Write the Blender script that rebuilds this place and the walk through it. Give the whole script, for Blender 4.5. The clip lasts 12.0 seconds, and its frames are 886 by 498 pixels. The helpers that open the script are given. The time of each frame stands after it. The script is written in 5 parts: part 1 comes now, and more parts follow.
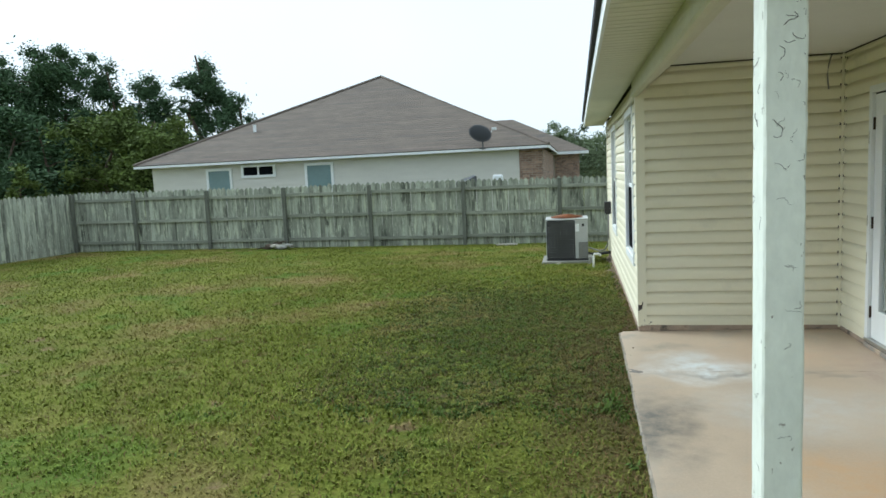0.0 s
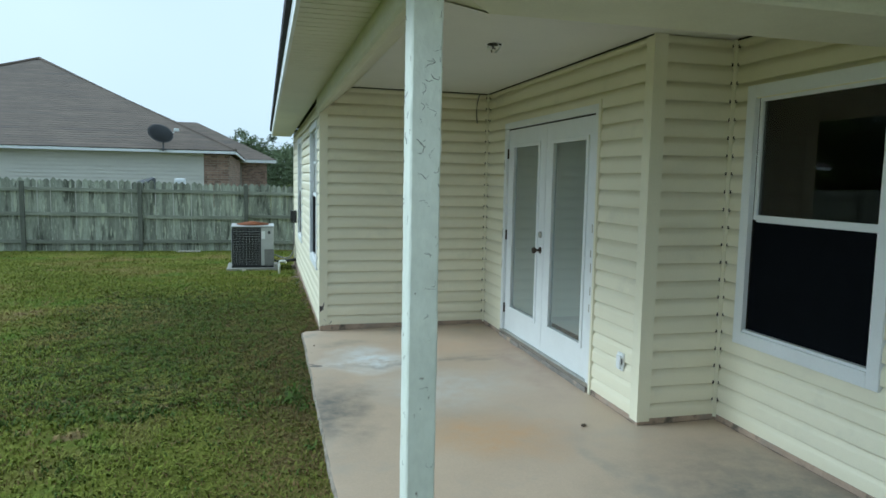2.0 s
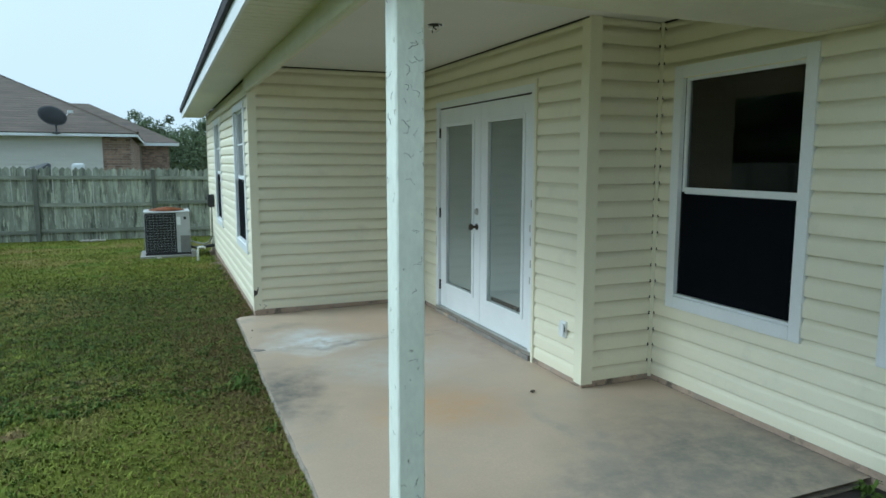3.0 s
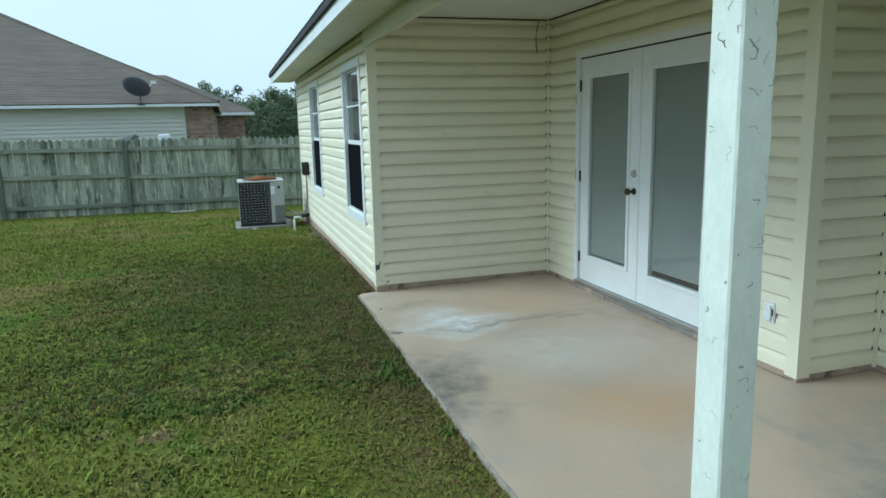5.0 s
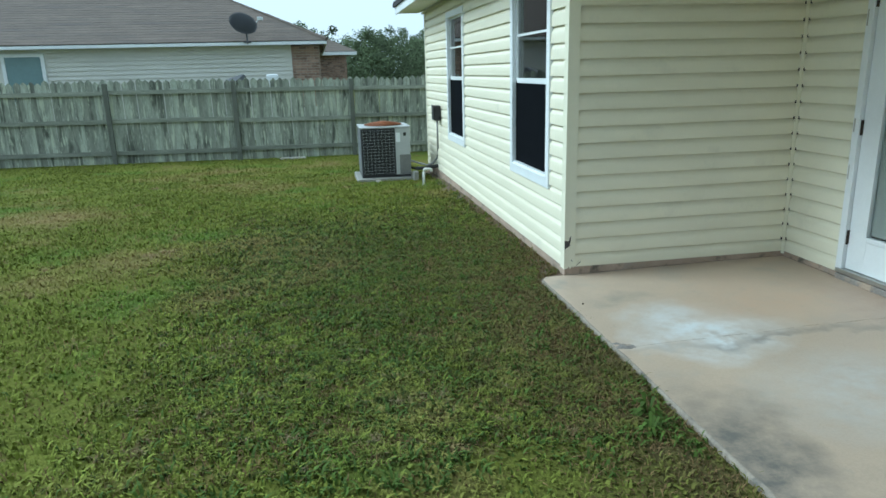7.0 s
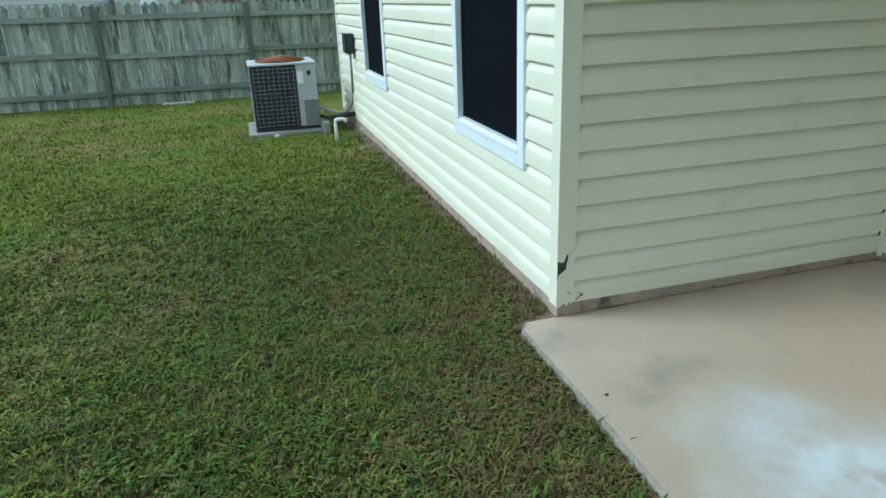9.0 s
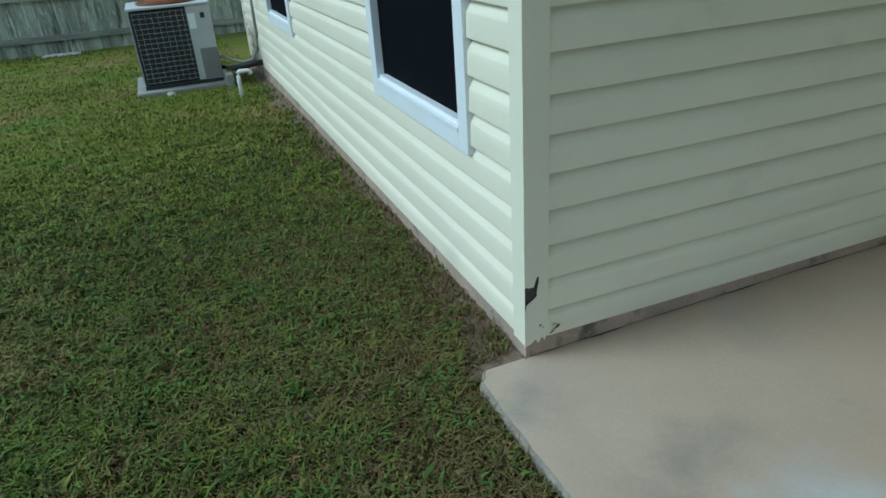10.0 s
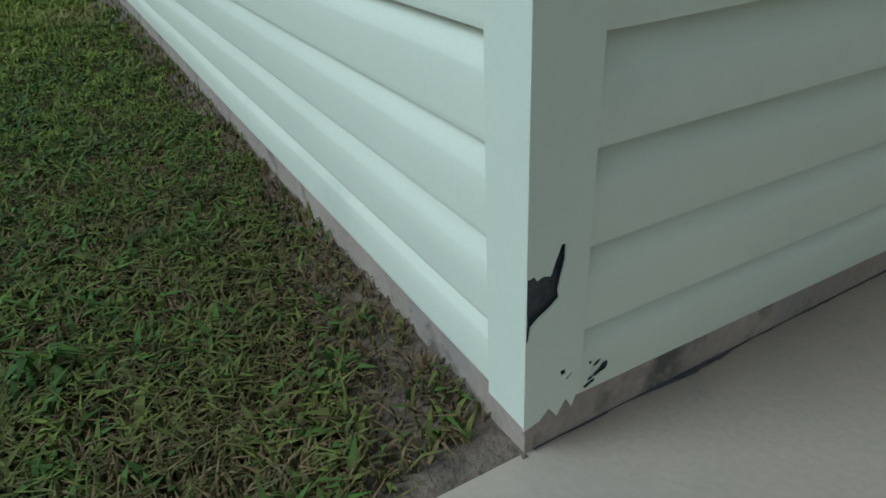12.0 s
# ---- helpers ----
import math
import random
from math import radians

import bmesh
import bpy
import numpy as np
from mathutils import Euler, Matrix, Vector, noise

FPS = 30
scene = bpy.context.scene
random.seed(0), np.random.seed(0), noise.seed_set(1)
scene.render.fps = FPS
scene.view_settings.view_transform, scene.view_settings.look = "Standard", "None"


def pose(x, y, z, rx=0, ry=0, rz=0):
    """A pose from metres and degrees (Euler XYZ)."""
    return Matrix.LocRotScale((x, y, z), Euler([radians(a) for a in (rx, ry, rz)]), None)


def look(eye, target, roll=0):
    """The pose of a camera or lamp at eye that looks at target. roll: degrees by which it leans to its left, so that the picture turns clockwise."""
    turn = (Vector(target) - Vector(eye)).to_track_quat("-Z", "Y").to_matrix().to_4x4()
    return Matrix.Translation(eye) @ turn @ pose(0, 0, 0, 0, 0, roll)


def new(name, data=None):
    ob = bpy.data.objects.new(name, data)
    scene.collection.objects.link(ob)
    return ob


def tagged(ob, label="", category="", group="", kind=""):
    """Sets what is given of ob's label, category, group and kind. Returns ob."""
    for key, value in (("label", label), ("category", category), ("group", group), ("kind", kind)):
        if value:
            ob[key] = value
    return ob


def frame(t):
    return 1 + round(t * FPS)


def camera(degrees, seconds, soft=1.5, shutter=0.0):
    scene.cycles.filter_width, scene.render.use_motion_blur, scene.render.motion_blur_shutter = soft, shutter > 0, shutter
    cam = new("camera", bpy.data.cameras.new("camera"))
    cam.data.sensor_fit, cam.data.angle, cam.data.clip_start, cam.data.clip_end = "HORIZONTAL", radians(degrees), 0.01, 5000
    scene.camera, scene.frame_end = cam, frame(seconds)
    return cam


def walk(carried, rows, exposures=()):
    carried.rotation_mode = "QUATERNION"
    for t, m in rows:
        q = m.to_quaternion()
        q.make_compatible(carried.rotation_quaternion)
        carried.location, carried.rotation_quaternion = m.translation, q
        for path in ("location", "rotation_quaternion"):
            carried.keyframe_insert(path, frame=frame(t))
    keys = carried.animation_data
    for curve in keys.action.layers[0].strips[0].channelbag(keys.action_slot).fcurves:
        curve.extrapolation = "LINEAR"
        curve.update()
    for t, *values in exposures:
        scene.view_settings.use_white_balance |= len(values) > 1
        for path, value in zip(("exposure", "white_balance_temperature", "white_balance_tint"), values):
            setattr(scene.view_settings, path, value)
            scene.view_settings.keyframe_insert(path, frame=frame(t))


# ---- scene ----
cam = camera(66.3, 12.0, soft=1.6)
PATH = [
    (0, (-0.576, -6.812, 1.625), (-0.968, -4.864, 1.402), -2.7),
    (0.5, (-0.612, -6.804, 1.576), (-0.615, -4.816, 1.356), -1.3),
    (1, (-0.583, -6.889, 1.58), (-0.263, -4.919, 1.45), -0.3),
    (1.5, (-0.555, -7.039, 1.586), (-0.167, -5.087, 1.392), 0.5),
    (2, (-0.568, -7.135, 1.588), (-0.06, -5.212, 1.386), 1.1),
    (2.5, (-0.681, -7.158, 1.585), (0.004, -5.295, 1.34), 0.5),
    (2.7, (-0.763, -7.151, 1.583), (0.003, -5.32, 1.337), 0.2),
    (4.3, (-1.006, -6.779, 1.532), (-0.364, -4.928, 1.128), 0.7),
    (4.5, (-1.054, -6.59, 1.515), (-0.407, -4.746, 1.089), 1.9),
    (5, (-1.284, -6.261, 1.536), (-0.699, -4.383, 1.179), -1.4),
    (5.5, (-1.443, -5.902, 1.529), (-1.047, -3.977, 1.156), -0.2),
    (6, (-1.535, -5.492, 1.563), (-1.271, -3.537, 1.232), 1.2),
    (6.5, (-1.694, -5.078, 1.537), (-1.346, -3.144, 1.161), -0.9),
    (7, (-1.736, -4.641, 1.491), (-1.404, -2.736, 0.981), -1.5),
    (7.2, (-1.727, -4.425, 1.505), (-1.399, -2.508, 1.039), -1.6),
    (8.8, (-1.294, -2.722, 1.395), (-0.86, -0.896, 0.706), -3.0),
    (9, (-1.233, -2.529, 1.363), (-0.731, -0.725, 0.66), -2.2),
    (9.5, (-1.157, -2.165, 1.382), (-0.569, -0.425, 0.591), -3.5),
    (10, (-0.892, -1.654, 1.318), (-0.265, 0.025, 0.43), -4.0),
    (10.5, (-0.781, -1.275, 1.27), (-0.078, 0.294, 0.249), -3.8),
    (11, (-0.695, -0.901, 1.182), (0.091, 0.591, 0.107), -4.7),
    (11.5, (-0.517, -0.644, 0.929), (0.318, 0.821, -0.148), -2.8),
    (12, (-0.377, -0.509, 0.647), (0.43, 1.015, -0.366), -3.0),
]
EXPOSURES = [(0.0, 0.24, 5900, 1), (1.0, 0.04, 5600, -2), (1.5, -0.02, 5480, -3), (2.5, -0.11, 5300, -5), (4.5, -0.08, 5320, -6), (5.5, -0.02, 5300, -6), (7.0, 0.10, 5280, -6), (9.0, 0.06, 5150, -6), (9.5, -0.21, 5120, -6), (10.5, -0.46, 5050, -6), (11.0, -0.58, 5000, -6), (12.0, -0.75, 4900, -6)]
walk(cam, [(t, look(eye, target, roll)) for t, eye, target, roll in PATH], EXPOSURES)
SKY, SUN = 0.100, 2.3

# ---- world, sun ----
world = bpy.data.worlds.new("overcast_sky")
scene.world = world
world.use_nodes = True
wn, wl = world.node_tree.nodes, world.node_tree.links
sky = wn.new("ShaderNodeTexSky")
sky.sky_type, sky.sun_disc = "NISHITA", False
sky.sun_elevation, sky.sun_rotation = radians(40), radians(287)
sky.air_density, sky.dust_density = 1.0, 3.0
pale = wn.new("ShaderNodeHueSaturation")
pale.inputs["Saturation"].default_value = 0.18
pale.inputs["Value"].default_value = 1.0
wl.new(sky.outputs["Color"], pale.inputs["Color"])
# an even veil of cloud over the clear sky
cloud = wn.new("ShaderNodeTexNoise")
cloud.inputs["Scale"].default_value, cloud.inputs["Detail"].default_value = 1.6, 4.0
veil = wn.new("ShaderNodeMapRange")
veil.inputs["To Min"].default_value, veil.inputs["To Max"].default_value = 9.5, 13.0
wl.new(cloud.outputs["Fac"], veil.inputs["Value"])
mixw = wn.new("ShaderNodeMix")
mixw.data_type = "RGBA"
mixw.inputs["Factor"].default_value = 0.72
wl.new(pale.outputs["Color"], mixw.inputs["A"])
tint = wn.new("ShaderNodeVectorMath")
tint.operation = "SCALE"
tint.inputs[0].default_value = (0.93, 1.0, 1.08)
wl.new(veil.outputs["Result"], tint.inputs["Scale"])
wl.new(tint.outputs["Vector"], mixw.inputs["B"])
wl.new(mixw.outputs["Result"], wn["Background"].inputs["Color"])
wn["Background"].inputs["Strength"].default_value = SKY
sun = new("sun", bpy.data.lights.new("sun", "SUN"))
sun.data.energy, sun.data.angle, sun.data.color = SUN, radians(25), (0.98, 0.98, 0.96)
sun.matrix_world = look((-26, 8, 22.8), (0, 0, 0))


# ---- materials ----
def material(name, base, rough=0.6, metal=0.0, vary=0.12, scale=6.0, fine=60.0, bump=0.15, dist=0.004,
             stains=(), island=0.0, obrand=0.0, spec=0.5, stretch=None, spots=()):
    """A surface with two scales of colour variation, a bump and stains of their own colour: (colour, scale, threshold, softness)."""
    m = bpy.data.materials.new(name)
    m.use_nodes = True
    n, l = m.node_tree.nodes, m.node_tree.links
    p = n["Principled BSDF"]
    p.inputs["Roughness"].default_value, p.inputs["Metallic"].default_value = rough, metal
    p.inputs["Specular IOR Level"].default_value = spec
    co = n.new("ShaderNodeTexCoord")
    vec = co.outputs["Object"]
    if stretch:
        mp = n.new("ShaderNodeMapping")
        mp.inputs["Scale"].default_value = stretch
        l.new(vec, mp.inputs["Vector"])
        vec = mp.outputs["Vector"]

    if obrand:
        oi = n.new("ShaderNodeObjectInfo")
        far = n.new("ShaderNodeVectorMath")
        far.operation = "MULTIPLY_ADD"
        l.new(oi.outputs["Random"], far.inputs[0])
        far.inputs[1].default_value = (37.0, 53.0, 71.0)
        l.new(vec, far.inputs[2])
        vec = far.outputs["Vector"]

    def noisy(s, d=4.0, r=0.6):
        t = n.new("ShaderNodeTexNoise")
        t.inputs["Scale"].default_value, t.inputs["Detail"].default_value, t.inputs["Roughness"].default_value = s, d, r
        l.new(vec, t.inputs["Vector"])
        return t.outputs["Fac"]

    def ranged(v, a, b, c, d):
        r = n.new("ShaderNodeMapRange")
        for k, x in zip(("From Min", "From Max", "To Min", "To Max"), (a, b, c, d)):
            r.inputs[k].default_value = x
        l.new(v, r.inputs["Value"])
        return r.outputs["Result"]

    def times(a, b):
        k = n.new("ShaderNodeMath")
        k.operation = "MULTIPLY"
        l.new(a, k.inputs[0]), l.new(b, k.inputs[1])
        return k.outputs[0]

    big, small = noisy(scale), noisy(fine, 2.0)
    value = times(ranged(big, 0.3, 0.7, 1 - vary, 1 + vary), ranged(small, 0.25, 0.75, 1 - vary * 0.7, 1 + vary * 0.7))
    if island:
        g = n.new("ShaderNodeNewGeometry")
        value = times(value, ranged(g.outputs["Random Per Island"], 0, 1, 1 - island, 1 + island))
    if obrand:
        value = times(value, ranged(oi.outputs["Random"], 0, 1, 1 - obrand, 1 + obrand))
    sc = n.new("ShaderNodeVectorMath")
    sc.operation = "SCALE"
    sc.inputs[0].default_value = base
    l.new(value, sc.inputs["Scale"])
    colour = sc.outputs["Vector"]
    for tone, s, edge, soft in stains:
        f = ranged(noisy(s, 5.0, 0.65), edge, edge + soft, 0.0, 1.0)
        mx = n.new("ShaderNodeMix")
        mx.data_type = "RGBA"
        l.new(f, mx.inputs["Factor"]), l.new(colour, mx.inputs["A"])
        mx.inputs["B"].default_value = (*tone, 1)
        colour = mx.outputs["Result"]
    for tone, centre, size, most in spots:
        mp = n.new("ShaderNodeMapping")
        mp.inputs["Scale"].default_value = (1 / size[0], 1 / size[1], 1)
        mp.inputs["Location"].default_value = (-centre[0] / size[0], -centre[1] / size[1], 0)
        wav = n.new("ShaderNodeTexNoise")
        wav.inputs["Scale"].default_value, wav.inputs["Detail"].default_value = 2.4, 4.0
        l.new(co.outputs["Object"], wav.inputs["Vector"])
        push = n.new("ShaderNodeMixRGB")
        push.blend_type = "LINEAR_LIGHT"
        push.inputs["Fac"].default_value = 0.35
        l.new(co.outputs["Object"], push.inputs[1]), l.new(wav.outputs["Color"], push.inputs[2])
        l.new(push.outputs[0], mp.inputs["Vector"])
        ln = n.new("ShaderNodeVectorMath")
        ln.operation = "LENGTH"
        flat = n.new("ShaderNodeVectorMath")
        flat.operation = "MULTIPLY"
        flat.inputs[1].default_value = (1, 1, 0)
        l.new(mp.outputs["Vector"], flat.inputs[0]), l.new(flat.outputs["Vector"], ln.inputs[0])
        f = times(ranged(ln.outputs["Value"], 0.25, 1.0, most, 0.0), ranged(noisy(7.0, 5.0, 0.7), 0.30, 0.62, 0.25, 1.0))
        mx = n.new("ShaderNodeMix")
        mx.data_type = "RGBA"
        l.new(f, mx.inputs["Factor"]), l.new(colour, mx.inputs["A"])
        mx.inputs["B"].default_value = (*tone, 1)
        colour = mx.outputs["Result"]
    l.new(colour, p.inputs["Base Color"])
    if bump:
        b = n.new("ShaderNodeBump")
        b.inputs["Strength"].default_value, b.inputs["Distance"].default_value = bump, dist
        l.new(small, b.inputs["Height"])
        l.new(b.outputs["Normal"], p.inputs["Normal"])
    return m


def glass_material(name, tint, gloss=1.0):
    """A thin pane: clear straight through, mirror by Fresnel."""
    m = bpy.data.materials.new(name)
    m.use_nodes = True
    n, l = m.node_tree.nodes, m.node_tree.links
    n.remove(n["Principled BSDF"])
    tr, gl, mx, lw, pw, ad = (n.new("ShaderNode" + k) for k in ("BsdfTransparent", "BsdfGlossy", "MixShader", "LayerWeight", "Math", "Math"))
    tr.inputs["Color"].default_value = (*tint, 1)
    gl.inputs["Roughness"].default_value = 0.02
    gl.inputs["Color"].default_value = (gloss, gloss, gloss, 1)
    lw.inputs["Blend"].default_value = 0.5
    pw.operation, ad.operation = "POWER", "MULTIPLY_ADD"
    pw.inputs[1].default_value, ad.inputs[1].default_value, ad.inputs[2].default_value = 5.0, 0.94, 0.045
    l.new(lw.outputs["Facing"], pw.inputs[0]), l.new(pw.outputs[0], ad.inputs[0])
    l.new(ad.outputs[0], mx.inputs[0]), l.new(tr.outputs[0], mx.inputs[1]), l.new(gl.outputs[0], mx.inputs[2])
    l.new(mx.outputs[0], n["Material Output"].inputs["Surface"])
    return m


SIDING = material("cream_vinyl", (0.82, 0.775, 0.60), 0.42, vary=0.03, scale=1.3, fine=140, bump=0.08, dist=0.002, obrand=0.015,
                  stains=(((0.66, 0.63, 0.50), 2.3, 0.60, 0.25),))
TRIM = material("cream_trim", (0.81, 0.775, 0.605), 0.45, vary=0.03, scale=2, fine=120, bump=0.06, dist=0.002)
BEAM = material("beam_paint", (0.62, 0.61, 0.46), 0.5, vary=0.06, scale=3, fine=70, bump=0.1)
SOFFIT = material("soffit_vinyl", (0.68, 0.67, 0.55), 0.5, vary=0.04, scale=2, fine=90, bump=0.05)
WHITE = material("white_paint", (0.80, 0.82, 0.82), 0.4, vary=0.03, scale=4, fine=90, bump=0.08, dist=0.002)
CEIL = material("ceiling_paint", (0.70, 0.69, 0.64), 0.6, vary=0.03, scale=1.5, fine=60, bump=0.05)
POST = material("peeling_paint", (0.74, 0.77, 0.70), 0.6, vary=0.07, scale=7, fine=45, bump=0.5, dist=0.006,
                stains=(((0.26, 0.25, 0.20), 26, 0.66, 0.03),), stretch=(1, 1, 0.55))
# Near-black for gaps and holes: their inner shade is put into the colour.
DARKGAP = material("dark_gap", (0.03, 0.03, 0.028), 0.9, bump=0)
SHEATH = material("bare_sheathing", (0.10, 0.09, 0.085), 0.9, vary=0.3, scale=30, fine=150, bump=0.4)
CONCRETE = material("patio_concrete", (0.475, 0.375, 0.280), 0.42, vary=0.09, scale=1.1, fine=85, bump=0.18, dist=0.003,
                    stains=(((0.40, 0.35, 0.29), 1.9, 0.55, 0.25), ((0.33, 0.29, 0.25), 5.5, 0.64, 0.20)),
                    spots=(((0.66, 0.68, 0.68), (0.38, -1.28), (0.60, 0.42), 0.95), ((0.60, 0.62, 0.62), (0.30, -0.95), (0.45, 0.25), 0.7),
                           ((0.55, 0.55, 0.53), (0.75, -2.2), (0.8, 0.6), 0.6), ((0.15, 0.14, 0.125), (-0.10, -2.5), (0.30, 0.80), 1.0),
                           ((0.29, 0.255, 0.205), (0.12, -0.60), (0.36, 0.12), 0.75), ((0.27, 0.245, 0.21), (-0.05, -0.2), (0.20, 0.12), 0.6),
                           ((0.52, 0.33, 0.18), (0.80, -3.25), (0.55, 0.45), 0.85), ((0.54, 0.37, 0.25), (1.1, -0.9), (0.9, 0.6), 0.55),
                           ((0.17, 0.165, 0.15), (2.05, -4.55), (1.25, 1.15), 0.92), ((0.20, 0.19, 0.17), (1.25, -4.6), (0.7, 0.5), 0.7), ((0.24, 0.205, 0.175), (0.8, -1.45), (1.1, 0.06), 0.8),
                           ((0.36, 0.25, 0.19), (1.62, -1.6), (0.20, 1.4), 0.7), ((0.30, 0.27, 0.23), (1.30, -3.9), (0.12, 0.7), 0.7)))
EDGE = material("weathered_edge", (0.25, 0.215, 0.17), 0.8, vary=0.25, scale=9, fine=60, bump=0.4,
                stains=(((0.13, 0.12, 0.10), 5, 0.55, 0.12),))
FOUND = material("foundation_concrete", (0.39, 0.295, 0.225), 0.85, vary=0.16, scale=4, fine=70, bump=0.4,
                 stains=(((0.27, 0.25, 0.22), 3, 0.55, 0.2), ((0.13, 0.11, 0.085), 7, 0.54, 0.12)))
SILLCON = material("threshold_mortar", (0.22, 0.20, 0.18), 0.8, vary=0.3, scale=7, fine=60, bump=0.4,
                   stains=(((0.42, 0.33, 0.25), 5, 0.55, 0.1),))
SCREEN = material("insect_screen", (0.006, 0.007, 0.009), 0.85, bump=0, spec=0.03)
# Near-black: the darkness of unlit rooms and wall hollows is put into the colour.
INDOOR_SHADE = material("indoor_shade", (0.030, 0.024, 0.021), 0.8, vary=0.1, bump=0)
BLIND = material("blind_slat", (0.30, 0.315, 0.295), 0.6, vary=0.03, bump=0)
GLASS = glass_material("window_glass", (0.62, 0.62, 0.60))
DOORGLASS = glass_material("door_glass", (0.96, 0.98, 0.975))
BRONZE = material("aged_bronze", (0.06, 0.045, 0.035), 0.35, 0.9, bump=0)
SILVER = material("satin_metal", (0.5, 0.5, 0.48), 0.35, 0.9, bump=0)
BLACK = material("black_metal", (0.018, 0.018, 0.02), 0.5, bump=0.05)
FENCEWOOD = material("weathered_fence_wood", (0.31, 0.33, 0.265), 0.9, vary=0.34, scale=5, fine=50, bump=0.5, dist=0.006,
                     obrand=0.30, island=0.25, stretch=(1.6, 1.6, 0.25), stains=(((0.085, 0.092, 0.072), 4, 0.52, 0.14), ((0.50, 0.53, 0.40), 7, 0.56, 0.07), ((0.55, 0.58, 0.47), 19, 0.63, 0.05)))
RAILWOOD = material("fence_rail_wood", (0.25, 0.262, 0.21), 0.9, vary=0.28, scale=4, fine=40, bump=0.5, dist=0.006, stretch=(0.4, 3, 3), obrand=0.15)
POSTWOOD = material("fence_post_wood", (0.13, 0.137, 0.112), 0.9, vary=0.25, scale=5, fine=45, bump=0.5, dist=0.006, stretch=(3, 3, 0.4))
SHINGLE = material("brown_shingles", (0.136, 0.111, 0.091), 0.9, vary=0.18, scale=2.2, fine=26, bump=0.5, dist=0.02, obrand=0.06,
                   stains=(((0.10, 0.088, 0.08), 0.8, 0.52, 0.2),), stretch=(0.6, 1, 1))
DARKSHINGLE = material("dark_shingles", (0.035, 0.033, 0.038), 0.9, vary=0.3, scale=8, fine=60, bump=0.5)
NSIDING = material("pale_grey_vinyl", (0.58, 0.57, 0.52), 0.55, vary=0.05, scale=1, fine=40, bump=0.05, obrand=0.03)
NTRIM = material("white_trim", (0.74, 0.77, 0.78), 0.5, vary=0.05, scale=3, fine=30, bump=0.05)
BRICK = material("red_brown_brick", (0.27, 0.185, 0.14), 0.85, vary=0.2, scale=5, fine=40, bump=0.4, island=0.35)
MORTAR = material("pale_mortar", (0.36, 0.33, 0.29), 0.9, vary=0.1, bump=0.2)
NGLASS = material("blue_green_screened_glass", (0.16, 0.24, 0.25), 0.25, vary=0.06, scale=2, fine=20, bump=0)
DISH = material("grey_dish_paint", (0.055, 0.06, 0.065), 0.45, vary=0.08, bump=0)
ACWHITE = material("condenser_enamel", (0.46, 0.47, 0.46), 0.45, vary=0.06, scale=5, fine=60, bump=0.06,
                   stains=(((0.34, 0.33, 0.30), 4, 0.6, 0.2),))
ACDARK = material("condenser_coil", (0.012, 0.012, 0.014), 0.55, vary=0.2, scale=20, fine=200, bump=0.3)
ACWIRE = material("grille_wire", (0.48, 0.49, 0.49), 0.45, 0.1, bump=0)
RUST = material("rusty_fan_guard", (0.27, 0.10, 0.042), 0.8, vary=0.3, scale=10, fine=60, bump=0.3)
PAD = material("pad_concrete", (0.29, 0.285, 0.255), 0.85, vary=0.12, scale=5, fine=60, bump=0.3)
PVC = material("white_pvc", (0.80, 0.80, 0.76), 0.35, vary=0.03, bump=0)
CABLE = material("grey_conduit", (0.20, 0.20, 0.19), 0.5, bump=0)
BARK = material("tree_bark", (0.10, 0.075, 0.055), 0.95, vary=0.3, scale=6, fine=40, bump=0.6, dist=0.02)
LEAF_DARK = material("dark_foliage", (0.062, 0.106, 0.052), 0.8, spec=0.12, vary=0.2, scale=0.6, fine=6, bump=0, island=0.45)
LEAF_LIGHT = material("yellow_green_foliage", (0.092, 0.128, 0.034), 0.8, spec=0.12, vary=0.25, scale=0.6, fine=6, bump=0, island=0.4)
# Lightened olive: the haze of distance is put into the leaf colour.
LEAF_FAR = material("far_foliage", (0.105, 0.135, 0.072), 0.85, spec=0.1, vary=0.25, scale=0.12, fine=2, bump=0, island=0.4)
# Two ovals mix greener grass and painted shade by the house; third is dry.
LAWN_SHADE_DRY_SPOTS = (((0.085, 0.108, 0.018), (-0.8, 0.0), (2.4, 3.6), 0.38), ((0.055, 0.066, 0.016), (-0.9, 0.8), (1.6, 2.2), 0.50),
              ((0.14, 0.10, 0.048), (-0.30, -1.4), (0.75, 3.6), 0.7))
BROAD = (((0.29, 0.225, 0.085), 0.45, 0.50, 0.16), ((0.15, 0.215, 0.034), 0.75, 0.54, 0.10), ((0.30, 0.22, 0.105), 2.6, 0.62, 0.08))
# The near-black green tone puts shade between the tufts into the colour.
GRASS = material("lawn_blades", (0.184, 0.216, 0.035), 0.8, spec=0.12, vary=0.36, scale=0.9, fine=13, bump=0, island=0.72, spots=LAWN_SHADE_DRY_SPOTS,
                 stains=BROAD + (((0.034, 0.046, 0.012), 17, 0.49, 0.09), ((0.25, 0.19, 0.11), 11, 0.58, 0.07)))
GRASS_FAR = material("distant_lawn_blades", (0.178, 0.205, 0.034), 0.8, spec=0.12, vary=0.20, scale=0.9, fine=9, bump=0, island=0.26, spots=LAWN_SHADE_DRY_SPOTS, stains=BROAD)
STRAW = material("dry_blades", (0.165, 0.112, 0.052), 0.85, spec=0.1, vary=0.3, scale=3, fine=20, bump=0, island=0.4)
WEED = material("weed_leaves", (0.075, 0.118, 0.022), 0.7, spec=0.15, vary=0.2, scale=9, fine=40, bump=0, island=0.35)
